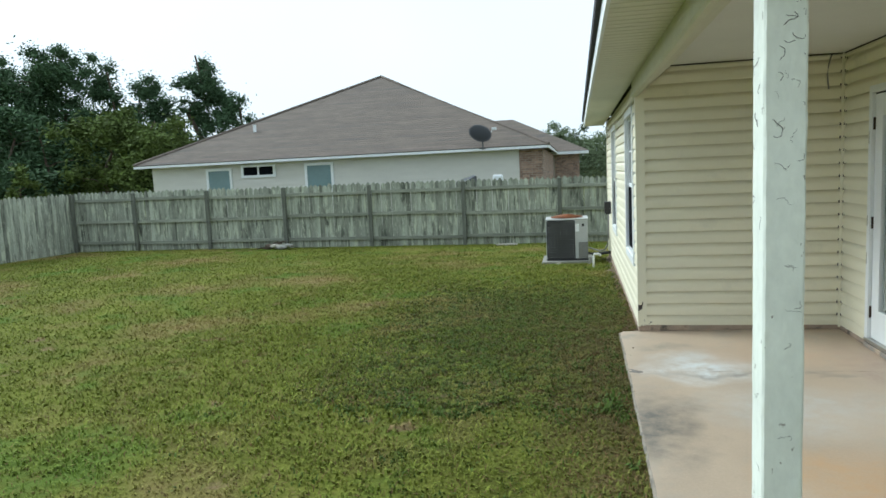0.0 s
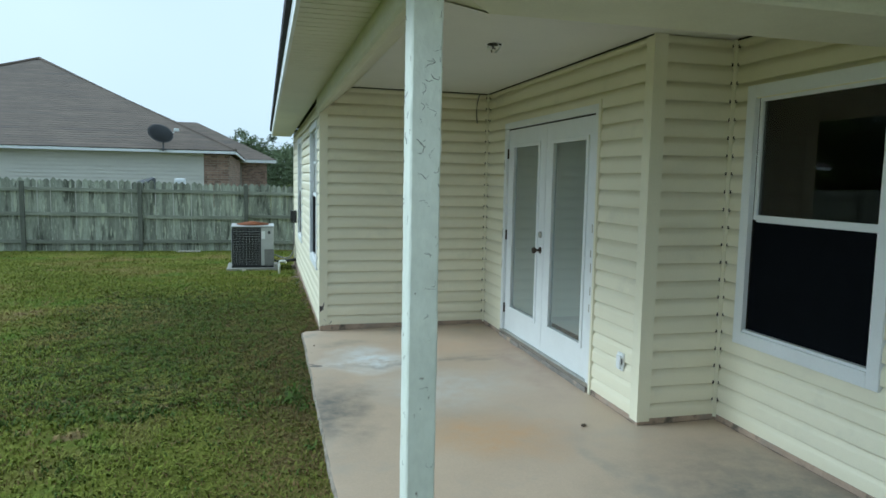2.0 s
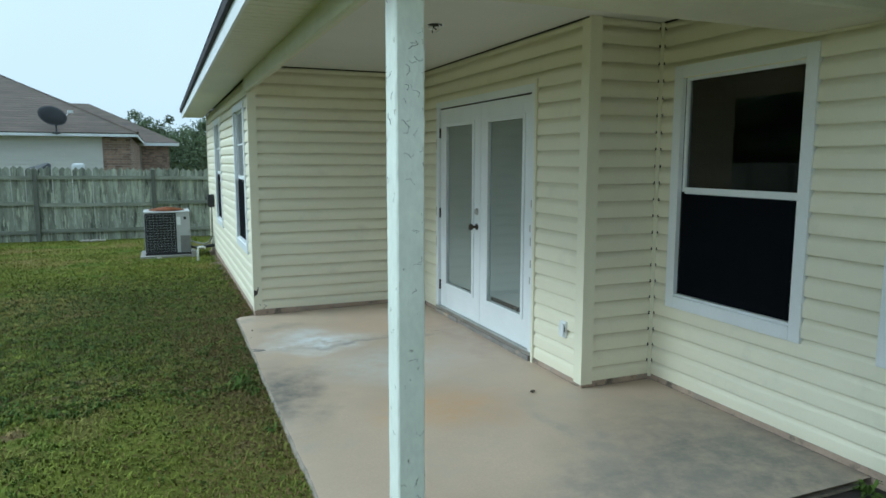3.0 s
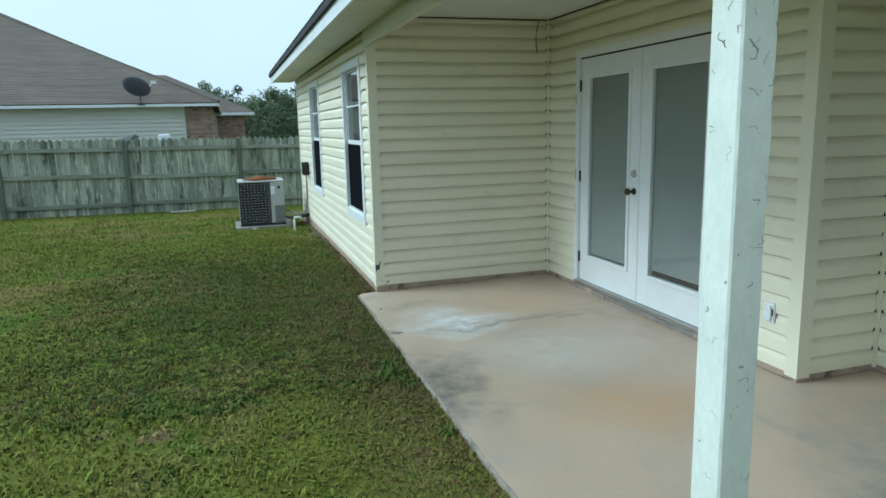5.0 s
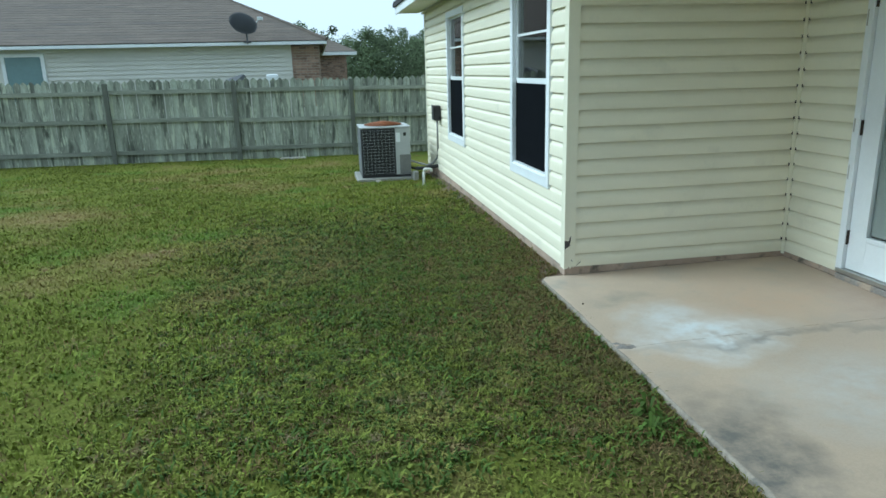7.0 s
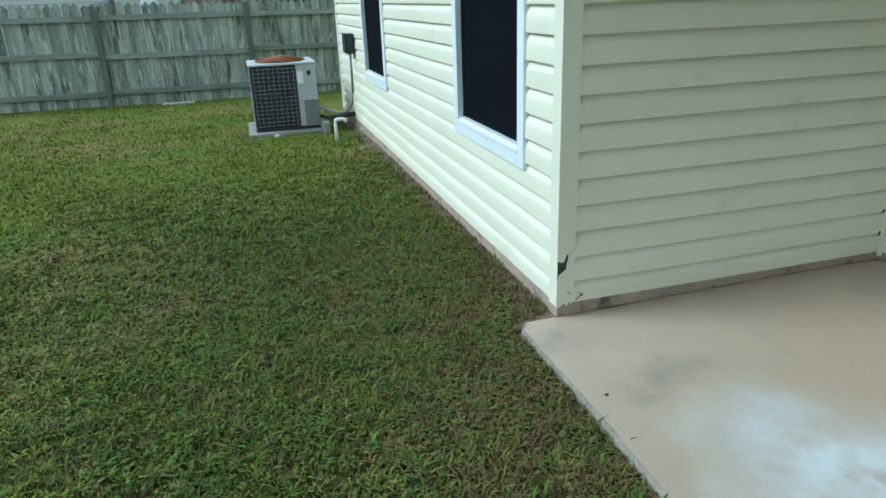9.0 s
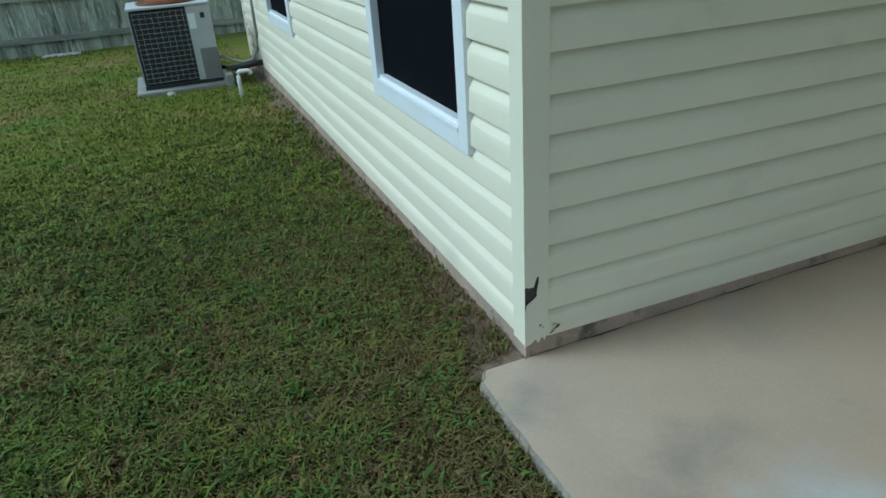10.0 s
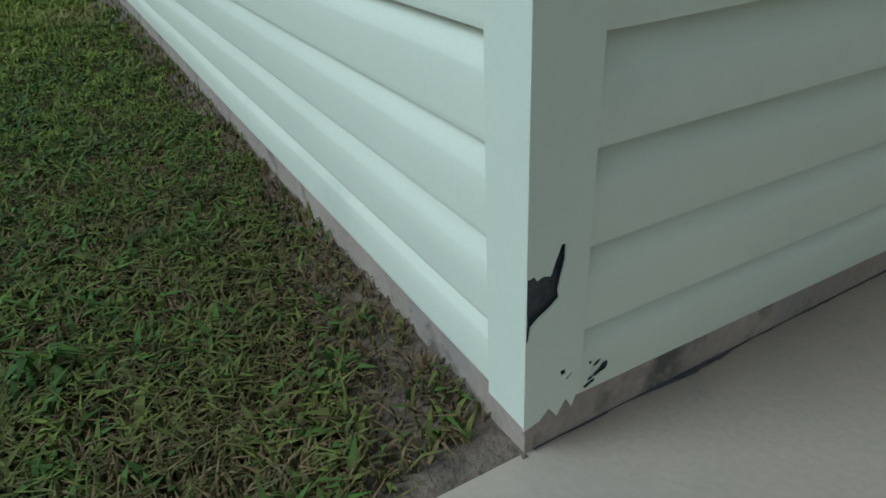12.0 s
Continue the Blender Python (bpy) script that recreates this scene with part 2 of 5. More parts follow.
# Its first spot holds the shade between blades near the house as colour.
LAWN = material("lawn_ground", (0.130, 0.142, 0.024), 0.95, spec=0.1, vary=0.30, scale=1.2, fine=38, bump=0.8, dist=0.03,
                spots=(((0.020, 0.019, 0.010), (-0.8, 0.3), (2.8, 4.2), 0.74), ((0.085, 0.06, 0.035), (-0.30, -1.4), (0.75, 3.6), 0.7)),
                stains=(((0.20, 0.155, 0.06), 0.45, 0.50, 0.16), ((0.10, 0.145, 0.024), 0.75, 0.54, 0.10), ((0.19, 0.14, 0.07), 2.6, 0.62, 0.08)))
SOIL = material("bare_soil", (0.155, 0.110, 0.074), 0.95, vary=0.3, scale=9, fine=70, bump=0.8, dist=0.015,
                stains=(((0.09, 0.07, 0.05), 6, 0.55, 0.15),))
SAPSTONE = material("small_stone", (0.45, 0.42, 0.36), 0.8, vary=0.2, scale=20, bump=0.2)


# ---- builders ----
def bx(bm, x0, x1, y0, y1, z0, z1, bev=0.0):
    b = bmesh.ops.create_cube(bm, size=1, matrix=Matrix.Translation(((x0 + x1) / 2, (y0 + y1) / 2, (z0 + z1) / 2))
                              @ Matrix.Diagonal((abs(x1 - x0), abs(y1 - y0), abs(z1 - z0), 1)))
    if bev:
        es = list({e for v in b["verts"] for e in v.link_edges})
        bmesh.ops.bevel(bm, geom=es, offset=bev, segments=2, affect="EDGES", profile=0.6)
    return bm


def tube(bm, pts, r, seg=8, r2=None):
    """A round rod along the points."""
    rings = []
    for i, p in enumerate(pts):
        p = Vector(p)
        d = (Vector(pts[min(i + 1, len(pts) - 1)]) - Vector(pts[max(i - 1, 0)])).normalized()
        a = d.orthogonal().normalized()
        if rings and abs(d.z) < 0.99:
            a = d.cross(Vector((0, 0, 1))).normalized()
        b = d.cross(a)
        rr = r if r2 is None else r + (r2 - r) * i / (len(pts) - 1)
        rings.append([bm.verts.new(p + a * rr * math.cos(t * math.tau / seg) + b * rr * math.sin(t * math.tau / seg)) for t in range(seg)])
    for u, v in zip(rings, rings[1:]):
        for k in range(seg):
            bm.faces.new((u[k], u[(k + 1) % seg], v[(k + 1) % seg], v[k]))
    bm.faces.new(rings[0][::-1]), bm.faces.new(rings[-1])
    return bm


def B():
    return bmesh.new()


def mesh_of(name, bm, mat, smooth=False):
    bmesh.ops.recalc_face_normals(bm, faces=bm.faces)
    me = bpy.data.meshes.new(name)
    bm.to_mesh(me)
    bm.free()
    me.materials.append(mat)
    if smooth:
        for f in me.polygons:
            f.use_smooth = True
    return me


def part(name, bm, mat, parent, label="", smooth=False):
    ob = new(name, mesh_of(name, bm, mat, smooth))
    ob.parent = parent
    return tagged(ob, label)


def thing(name, label, category, group="", kind="", m=None):
    ob = new(name)
    if m:
        ob.matrix_world = m
    return tagged(ob, label, category, group, kind)


def solid(name, bm, mat, label, category, group="", kind="", m=None, smooth=False):
    ob = new(name, mesh_of(name, bm, mat, smooth))
    if m:
        ob.matrix_world = m
    return tagged(ob, label, category, group, kind)


def raw(name, verts, faces, mat, parent=None, smooth=False):
    me = bpy.data.meshes.new(name)
    me.from_pydata(verts, [], faces)
    me.materials.append(mat)
    if smooth:
        for f in me.polygons:
            f.use_smooth = True
    ob = new(name, me)
    ob.parent = parent
    return ob


# ---- the plan ----
COURSE, BASE, FOOT = 0.1166, 0.035, 0.051          # siding courses, and the foot of the lowest
WALL_TOP, SOFFIT_Z, CEIL_Z = 2.46, 2.385, 2.525
DOOR_X, WIN_X, JUT_Y, FAR_Y, NEAR_Y = 1.81, 2.40, -3.26, 6.40, -11.0
EAVE_X, PORCH_Y = -0.425, -5.00
LIFT = -0.055                         # the lawn beside the slab


def ground_z(x, y):
    d = min(max((y - 3.0) / 8.0, 0.0), 1.0)
    d2 = min(max((-x - 2.0) / 10.0, 0.0), 1.0)
    return LIFT - (0.22 - 0.11 * d2) * d * d * (3 - 2 * d) - 0.03 * d2


def slab_z(x):
    """The slab falls a little towards the lawn."""
    return -0.020 * min(max((1.2 - x) / 1.2, 0.0), 1.15)


# ---- ground ----
def ground():
    def steps(a, b, fine):
        v = [a]
        while v[-1] < b:
            d = abs(v[-1] - (-2 if fine == "x" else 1))
            v.append(v[-1] + max(0.35, d * 0.16))
        return v
    xs, ys = steps(-900, 900, "x"), steps(-900, 900, "y")
    vs = [(x, y, ground_z(x, y) + (0.012 * noise.noise((x * 0.7, y * 0.7, 0)) if abs(x) < 20 and abs(y) < 20 else 0)) for y in ys for x in xs]
    w = len(xs)
    fs = [(j * w + i, j * w + i + 1, (j + 1) * w + i + 1, (j + 1) * w + i) for j in range(len(ys) - 1) for i in range(w - 1)]
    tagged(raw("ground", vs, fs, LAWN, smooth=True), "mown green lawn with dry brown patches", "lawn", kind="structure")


ground()


# ---- our house: walls ----
def siding_mesh(name, u0, u1, z0, z1):
    """One course of Dutch-lap siding: an upright face, a cove above it, a turned lip below. Faces local -y."""
    c = z1 - z0
    prof = [(-0.0075, 0.014), (0.0090, 0.006), (0.0110, -0.007), (0.0145, -0.007), (0.0151, -0.001), (0.0151, 0.0015), (0.0143, 0.30 * c), (0.0133, 0.56 * c),
            (0.0115, 0.61 * c), (0.0050, 0.72 * c), (-0.0020, 0.82 * c), (-0.0080, 0.88 * c), (-0.0100, 0.92 * c), (-0.0100, 0.94 * c), (-0.0100, c + 0.018)]
    n = max(1, int((u1 - u0) / (0.055 if z0 < 0.75 else 0.25)))
    vs, fs = [], []
    for i in range(n + 1):
        u = u0 + (u1 - u0) * i / n
        sag = 0.0022 * noise.noise((u * 0.6, z0 * 5, 7))
        ripple = 0.0045 * noise.noise((u * 7.0, z0 * 31, 2)) + 0.0022 * noise.noise((u * 15.0, z0 * 17, 5))
        wob = 0.0016 * noise.noise((u * 1.7, z0 * 9 + 3, 1))
        for k, (d, z) in enumerate(prof):
            vs.append((u, -d - (wob if 0 < k < 8 else 0), z0 + z + sag + (ripple if 7 <= k <= 10 else 0.12 * ripple)))
    k = len(prof)
    for i in range(n):
        for j in range(k - 1):
            fs.append((i * k + j, (i + 1) * k + j, (i + 1) * k + j + 1, i * k + j + 1))
    me = bpy.data.meshes.new(name)
    me.from_pydata(vs, [], fs)
    me.materials.append(SIDING)
    for i, f in enumerate(me.polygons):
        f.use_smooth = i % (k - 1) >= 4
    return me


def wall(name, m, length, openings=(), top=WALL_TOP, ends=(0.0, 0.0), label="", lap_ends=()):
    """A wall of local width u = 0 .. length facing -y: sheathing with openings cut through it and siding courses on it. openings: u0, u1, z0, z1."""
    w = thing(name, label, "wall", kind="structure", m=m)
    bm, u = B(), 0.016
    for a, b, z0, z1 in sorted(openings):
        bx(bm, u, a, 0.014, 0.14, -0.3, top)
        bx(bm, a, b, 0.014, 0.14, -0.3, z0), bx(bm, a, b, 0.014, 0.14, z1, top)
        u = b
    bx(bm, u, length - 0.016, 0.014, 0.14, -0.3, top)
    part("wall_core", bm, INDOOR_SHADE, w)
    part("foundation", bx(B(), 0, length + 0.0122, -0.0125, 0.013, -0.3, FOOT + 0.004), FOUND, w, "stained pinkish concrete foundation edge")
    k, z = 0, BASE
    gaps = B()
    while z < top - 0.03:
        z1 = min(z + COURSE, top)
        spans = [(ends[0], length - ends[1])]
        for a, b, o0, o1 in openings:
            if o0 < z1 - 0.03 and o1 > z + 0.03:
                spans = [s for p, q in spans for s in ((p, min(q, a - 0.05)), (max(p, b + 0.05), q)) if s[1] - s[0] > 0.02]
        for p, q in spans:
            ob = new("siding_course", siding_mesh("siding_course", p, q, max(z, FOOT), z1))
            ob.parent = w
        # Small dark blocks stand for the shaded hollows at the course ends.
        for e, s in lap_ends:
            inside = any(a - 0.06 < e < b + 0.06 and o0 < z < o1 for a, b, o0, o1 in openings) or not any(abs(e - g) < 0.1 for a, b, _, _ in openings for g in (a, b))
            if inside and z > BASE + 0.05:
                h = 0.011 + 0.006 * random.random()
                bx(gaps, e, e + s * (0.006 + 0.005 * random.random()), -0.0175, -0.012, z - h, z + 0.006)
        z, k = z + COURSE, k + 1
    if lap_ends:
        part("lap_end_notches", gaps, DARKGAP, w, "dark notches where the courses end")
    else:
        gaps.free()
    return w


W1, W2, W3, W4 = (0.36, 1.44), (3.47, 4.54), (-4.51, -3.42), (-6.04, -4.95)   # windows, by their outer trim along y
WZ0, WZ1 = 0.576, 2.21
DOOR_Y, DOOR_TOP, DOOR_W = -0.585, 2.165, 2.0
TR = 0.075


def opening(u0, u1, z0, z1):
    return (u0 + TR, u1 - TR, z0 + TR, z1 - TR)


side = lambda x, y: pose(x, y, 0, 0, 0, -90)   # faces -x, its u runs towards -y
wall("wall_side", side(0, FAR_Y), FAR_Y, [opening(FAR_Y - b, FAR_Y - a, WZ0, WZ1) for a, b in (W1, W2)], ends=(0.07, 0.059), top=2.40,
     label="bedroom wing wall with cream vinyl siding", lap_ends=[(FAR_Y - W1[0] + 0.002, 1), (FAR_Y - W2[0] + 0.002, 1)])
wall("wall_front", pose(0, 0, 0), DOOR_X, ends=(0.065, 0.02), top=2.53, label="porch end wall with cream vinyl siding", lap_ends=[(DOOR_X - 0.045, 1)])
wall("wall_door", side(DOOR_X, 0), -JUT_Y, [(-DOOR_Y + 0.05, -DOOR_Y + DOOR_W - 0.05, -0.05, DOOR_TOP - 0.05)], ends=(0.02, 0.075), top=2.53,
     label="porch wall with cream siding around double doors", lap_ends=[(-DOOR_Y + DOOR_W + 0.035, 1), (0.035, 1)])
wall("wall_return", pose(DOOR_X, JUT_Y, 0), WIN_X - DOOR_X, ends=(0.075, 0.02), top=2.53, label="short return wall with cream vinyl siding",
     lap_ends=[(WIN_X - DOOR_X - 0.045, 1)])
wall("wall_window", side(WIN_X, JUT_Y), JUT_Y - NEAR_Y, [opening(JUT_Y - b, JUT_Y - a, WZ0, WZ1) for a, b in (W3, W4)], ends=(0.02, 0.02), top=2.53,
     label="living room wall with cream vinyl siding", lap_ends=[(0.035, 1), (JUT_Y - W3[0] + 0.002, 1)])
bm = B()
bx(bm, 0.02, 10, FAR_Y - 0.14, FAR_Y, -0.3, 2.40), bx(bm, 9.86, 10, NEAR_Y, FAR_Y - 0.14, -0.3, 2.40), bx(bm, WIN_X, 9.86, NEAR_Y - 0.14, NEAR_Y, -0.3, 2.40)
solid("wall_back", bm, SIDING, "plain cream outer walls of the house", "wall", kind="structure")
# Unseen walls added behind the viewpoint to keep sky light off the porch.
bm = B()
bx(bm, 0.0, WIN_X, -8.34, -8.20, -0.3, 2.40), bx(bm, 0.0, 0.14, NEAR_Y, -8.34, -0.3, 2.40)
solid("wall_near", bm, SIDING, "plain cream walls added out of view to block sky light", "wall", kind="structure")
# Rooms added behind the windows; their shade is in the near-black colour.
solid("floor", bx(B(), 0.15, 9.86, NEAR_Y, FAR_Y - 0.14, -0.28, -0.04), INDOOR_SHADE, "dark floor inside the house", "floor", kind="structure")
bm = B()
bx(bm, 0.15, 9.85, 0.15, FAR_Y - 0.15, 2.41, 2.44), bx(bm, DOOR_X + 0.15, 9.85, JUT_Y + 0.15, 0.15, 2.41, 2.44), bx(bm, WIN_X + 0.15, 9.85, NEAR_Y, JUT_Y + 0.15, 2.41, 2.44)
solid("ceiling_inside", bm, INDOOR_SHADE, "plain ceiling inside the house", "ceiling", kind="structure")
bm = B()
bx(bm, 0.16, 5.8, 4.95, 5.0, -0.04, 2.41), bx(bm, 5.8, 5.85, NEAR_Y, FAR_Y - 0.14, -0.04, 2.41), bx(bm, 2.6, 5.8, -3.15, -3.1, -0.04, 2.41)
solid("wall_inside", bm, INDOOR_SHADE, "plain partition walls inside the house, coloured near-black for shade", "wall", kind="structure")


def corner_post(name, m, z0, z1, a, b, label):
    """An outside corner cover: two flanges, a along -y's face, b along -x's face."""
    bm = B()
    bx(bm, -0.019, a, -0.019, -0.002, z0, z1), bx(bm, -0.019, -0.002, -0.002, b, z0, z1)
    return solid(name, bm, TRIM, label, "corner trim", kind="structure", m=m)


corner_post("trim_jut", pose(DOOR_X, JUT_Y, 0), BASE - 0.01, 2.53, 0.075, 0.075, "cream vinyl outside corner cover")
corner_post("trim_far", pose(0, FAR_Y, 0) @ Matrix.Diagonal((1, -1, 1, 1)), BASE - 0.01, 2.40, 0.07, 0.07, "cream vinyl outside corner cover")


def inside_corner(name, x, y):
    bm = B()
    bx(bm, x - 0.03, x - 0.001, y - 0.022, y - 0.001, BASE - 0.01, 2.53), bx(bm, x - 0.022, x - 0.001, y - 0.03, y - 0.022, BASE - 0.01, 2.53)
    solid(name, bm, TRIM, "cream vinyl inside corner channel", "corner trim", kind="structure")


inside_corner("trim_porch", DOOR_X, 0)
inside_corner("trim_return", WIN_X, JUT_Y)


# the torn corner cover at the porch: its porch face has ragged holes
def torn_corner():
    w = thing("trim_corner", "cream vinyl corner cover, torn open near its foot", "corner trim", kind="structure")
    z0, z1, a, y = 0.022, 2.36, 0.066, -0.019

    def ragged(cx, cz, ring):
        return [(cx + px / 1000, cz + pz / 1000) for px, pz in ring]
    foot = [(a, z0 + 0.028), (a - 0.006, z0 + 0.030), (a - 0.012, z0 + 0.012), (a - 0.022, z0 + 0.030), (a - 0.035, z0 + 0.008),
            (a - 0.048, z0 + 0.026), (a - 0.062, z0 + 0.012), (a - 0.085, z0 + 0.006), (-0.019, z0)]
    outline = foot + [(-0.019, z1), (a, z1)]
    hole = ragged(0.004, 0.216, ((-22, 38), (-20, 33), (-13, 35), (-9, 28), (-1, 31), (9, 28), (16, 48), (22, 64), (28, 63), (28, 42), (23, 22), (20, 5),
                                 (22, -5), (11, -14), (-6, -24), (-16, -32), (-19, -51), (-22, -52), (-22, -35), (-21, -25), (-22, -13), (-22, 2), (-22, 14)))
    dots = [ragged(0.038, 0.097, ((-5, 4), (3, 5), (4, -4), (-3, -5))), ragged(0.047, 0.088, ((-5, -2), (4, 4), (5, 1), (-2, -5)))]
    bm, edges = B(), []
    for loop in [outline, hole] + dots:
        vs = [bm.verts.new((max(px, -0.019 + 0.0007 * (loop is hole)), y, pz)) for px, pz in loop]
        edges += [bm.edges.new((vs[i], vs[(i + 1) % len(vs)])) for i in range(len(vs))]
    bmesh.ops.triangle_fill(bm, edges=edges, use_beauty=True, use_dissolve=False)
    back = bmesh.ops.extrude_face_region(bm, geom=bm.faces[:])
    bmesh.ops.translate(bm, verts=[v for v in back["geom"] if isinstance(v, bmesh.types.BMVert)], vec=(0, 0.0025, 0))
    part("porch_flange", bm, TRIM, w)
    bm = B()
    bx(bm, -0.019, -0.0165, y + 0.0027, 0.060, z0 + 0.01, z1)
    part("lawn_flange", bm, TRIM, w)
    part("inner_board", bx(B(), -0.0160, a, -0.008, -0.0008, 0.05, 0.34), SHEATH, w, "dark bare sheathing inside the torn cover")
    rng, bm = random.Random(21), B()

    def fleck(target, px, pz, sx, sz, tilt, y):
        """A thin ragged chip."""
        ring = []
        for k in range(11):
            t, q = k * math.tau / 11, rng.uniform(0.6, 1.15)
            u, v = sx * q * math.cos(t), sz * q * math.sin(t)
            ring.append(target.verts.new((px + u * math.cos(tilt) - v * math.sin(tilt), y, pz + u * math.sin(tilt) + v * math.cos(tilt))))
        f = target.faces.new(ring)
        ex = bmesh.ops.extrude_face_region(target, geom=[f])
        bmesh.ops.translate(target, verts=[v for v in ex["geom"] if isinstance(v, bmesh.types.BMVert)], vec=(0, -0.0012, 0))
    for px, pz, sx, sz, tilt in ((0.106, 0.074, 0.009, 0.006, 0.5), (0.097, 0.069, 0.010, 0.0025, 0.45), (0.084, 0.056, 0.012, 0.0022, 0.45),
                                 (0.083, 0.090, 0.002, 0.002, 0), (0.094, 0.085, 0.006, 0.0012, 0.5), (0.085, 0.064, 0.006, 0.001, 0.4)):
        fleck(bm, px, pz, sx, sz, tilt, -0.0150)
    part("chipped_spots", bm, DARKGAP, w, "dark chips in the lowest siding course")
    bm = B()
    fleck(bm, 0.091, 0.0775, 0.009, 0.003, 0.5, -0.0158)
    part("bent_flap", bm, TRIM, w, "pale bent flap of vinyl")


torn_corner()


# ---- windows and doors ----
def window(name, m, w, h, mullion, label):
    """A single-hung window with a broad outer trim. Local: u from 0 to w, z from 0 to h, faces -y."""
    o = thing(name, label, "window", kind="structure", m=m)
    t, mid = 0.076, 0.49 * h
    bm = B()
    bx(bm, 0, t, -0.026, 0.01, 0, h, 0.003), bx(bm, w - t, w, -0.026, 0.01, 0, h, 0.003)
    bx(bm, t, w - t, -0.026, 0.01, h - t, h, 0.003), bx(bm, t, w - t, -0.026, 0.01, 0, t, 0.003)
    part("window_frame", bm, WHITE, o)
    bm = B()
    bx(bm, t, w - t, -0.012, 0.07, t, t + 0.022), bx(bm, t, w - t, -0.03, -0.005, t - 0.012, t + 0.006, 0.003)
    part("window_sill", bm, WHITE, o)
    a, b, s = t + 0.001, w - t - 0.001, 0.024
    up = B()
    for x0, x1, z0, z1 in ((a, a + s, mid, h - t), (b - s, b, mid, h - t), (a + s, b - s, h - t - s, h - t), (a + s, b - s, mid - 0.012, mid + 0.03)):
        bx(up, x0, x1, 0.012, 0.045, z0, z1, 0.002)
    upper = part("upper_sash", up, WHITE, o)
    part("pane", bx(B(), a + s, b - s, 0.027, 0.031, mid + 0.03, h - t - s), GLASS, upper).visible_shadow = False
    if mullion:
        part("muntin", bx(B(), a + s, b - s, 0.018, 0.026, mid + (h - t - mid) * 0.5, mid + (h - t - mid) * 0.5 + 0.018), WHITE, upper)
    lo = B()
    for x0, x1, z0, z1 in ((a, a + s, t + 0.022, mid - 0.012), (b - s, b, t + 0.022, mid - 0.012), (a + s, b - s, t + 0.022, t + 0.06), (a + s, b - s, mid - 0.04, mid - 0.0125)):
        bx(lo, x0, x1, 0.046, 0.076, z0, z1, 0.002)
    lower = part("lower_sash", lo, WHITE, o)
    part("pane", bx(B(), a + s, b - s, 0.058, 0.062, t + 0.06, mid - 0.04), GLASS, lower).visible_shadow = False
    part("insect_screen", bx(B(), a + 0.006, b - 0.006, 0.016, 0.019, t + 0.024, mid - 0.014), SCREEN, o, "black insect screen over the lower sash")
    return o


def put_window(name, x, span, mullion, label):
    window(name, pose(x, span[1], WZ0, 0, 0, -90), span[1] - span[0], WZ1 - WZ0, mullion, label)


put_window("window_1", 0, W1, True, "white single-hung window with a dark lower screen")
put_window("window_2", 0, W2, True, "white single-hung window with a dark lower screen")
put_window("window_3", WIN_X, W3, False, "white single-hung window with dark glass on the porch")
put_window("window_4", WIN_X, W4, False, "white single-hung window beside the porch")


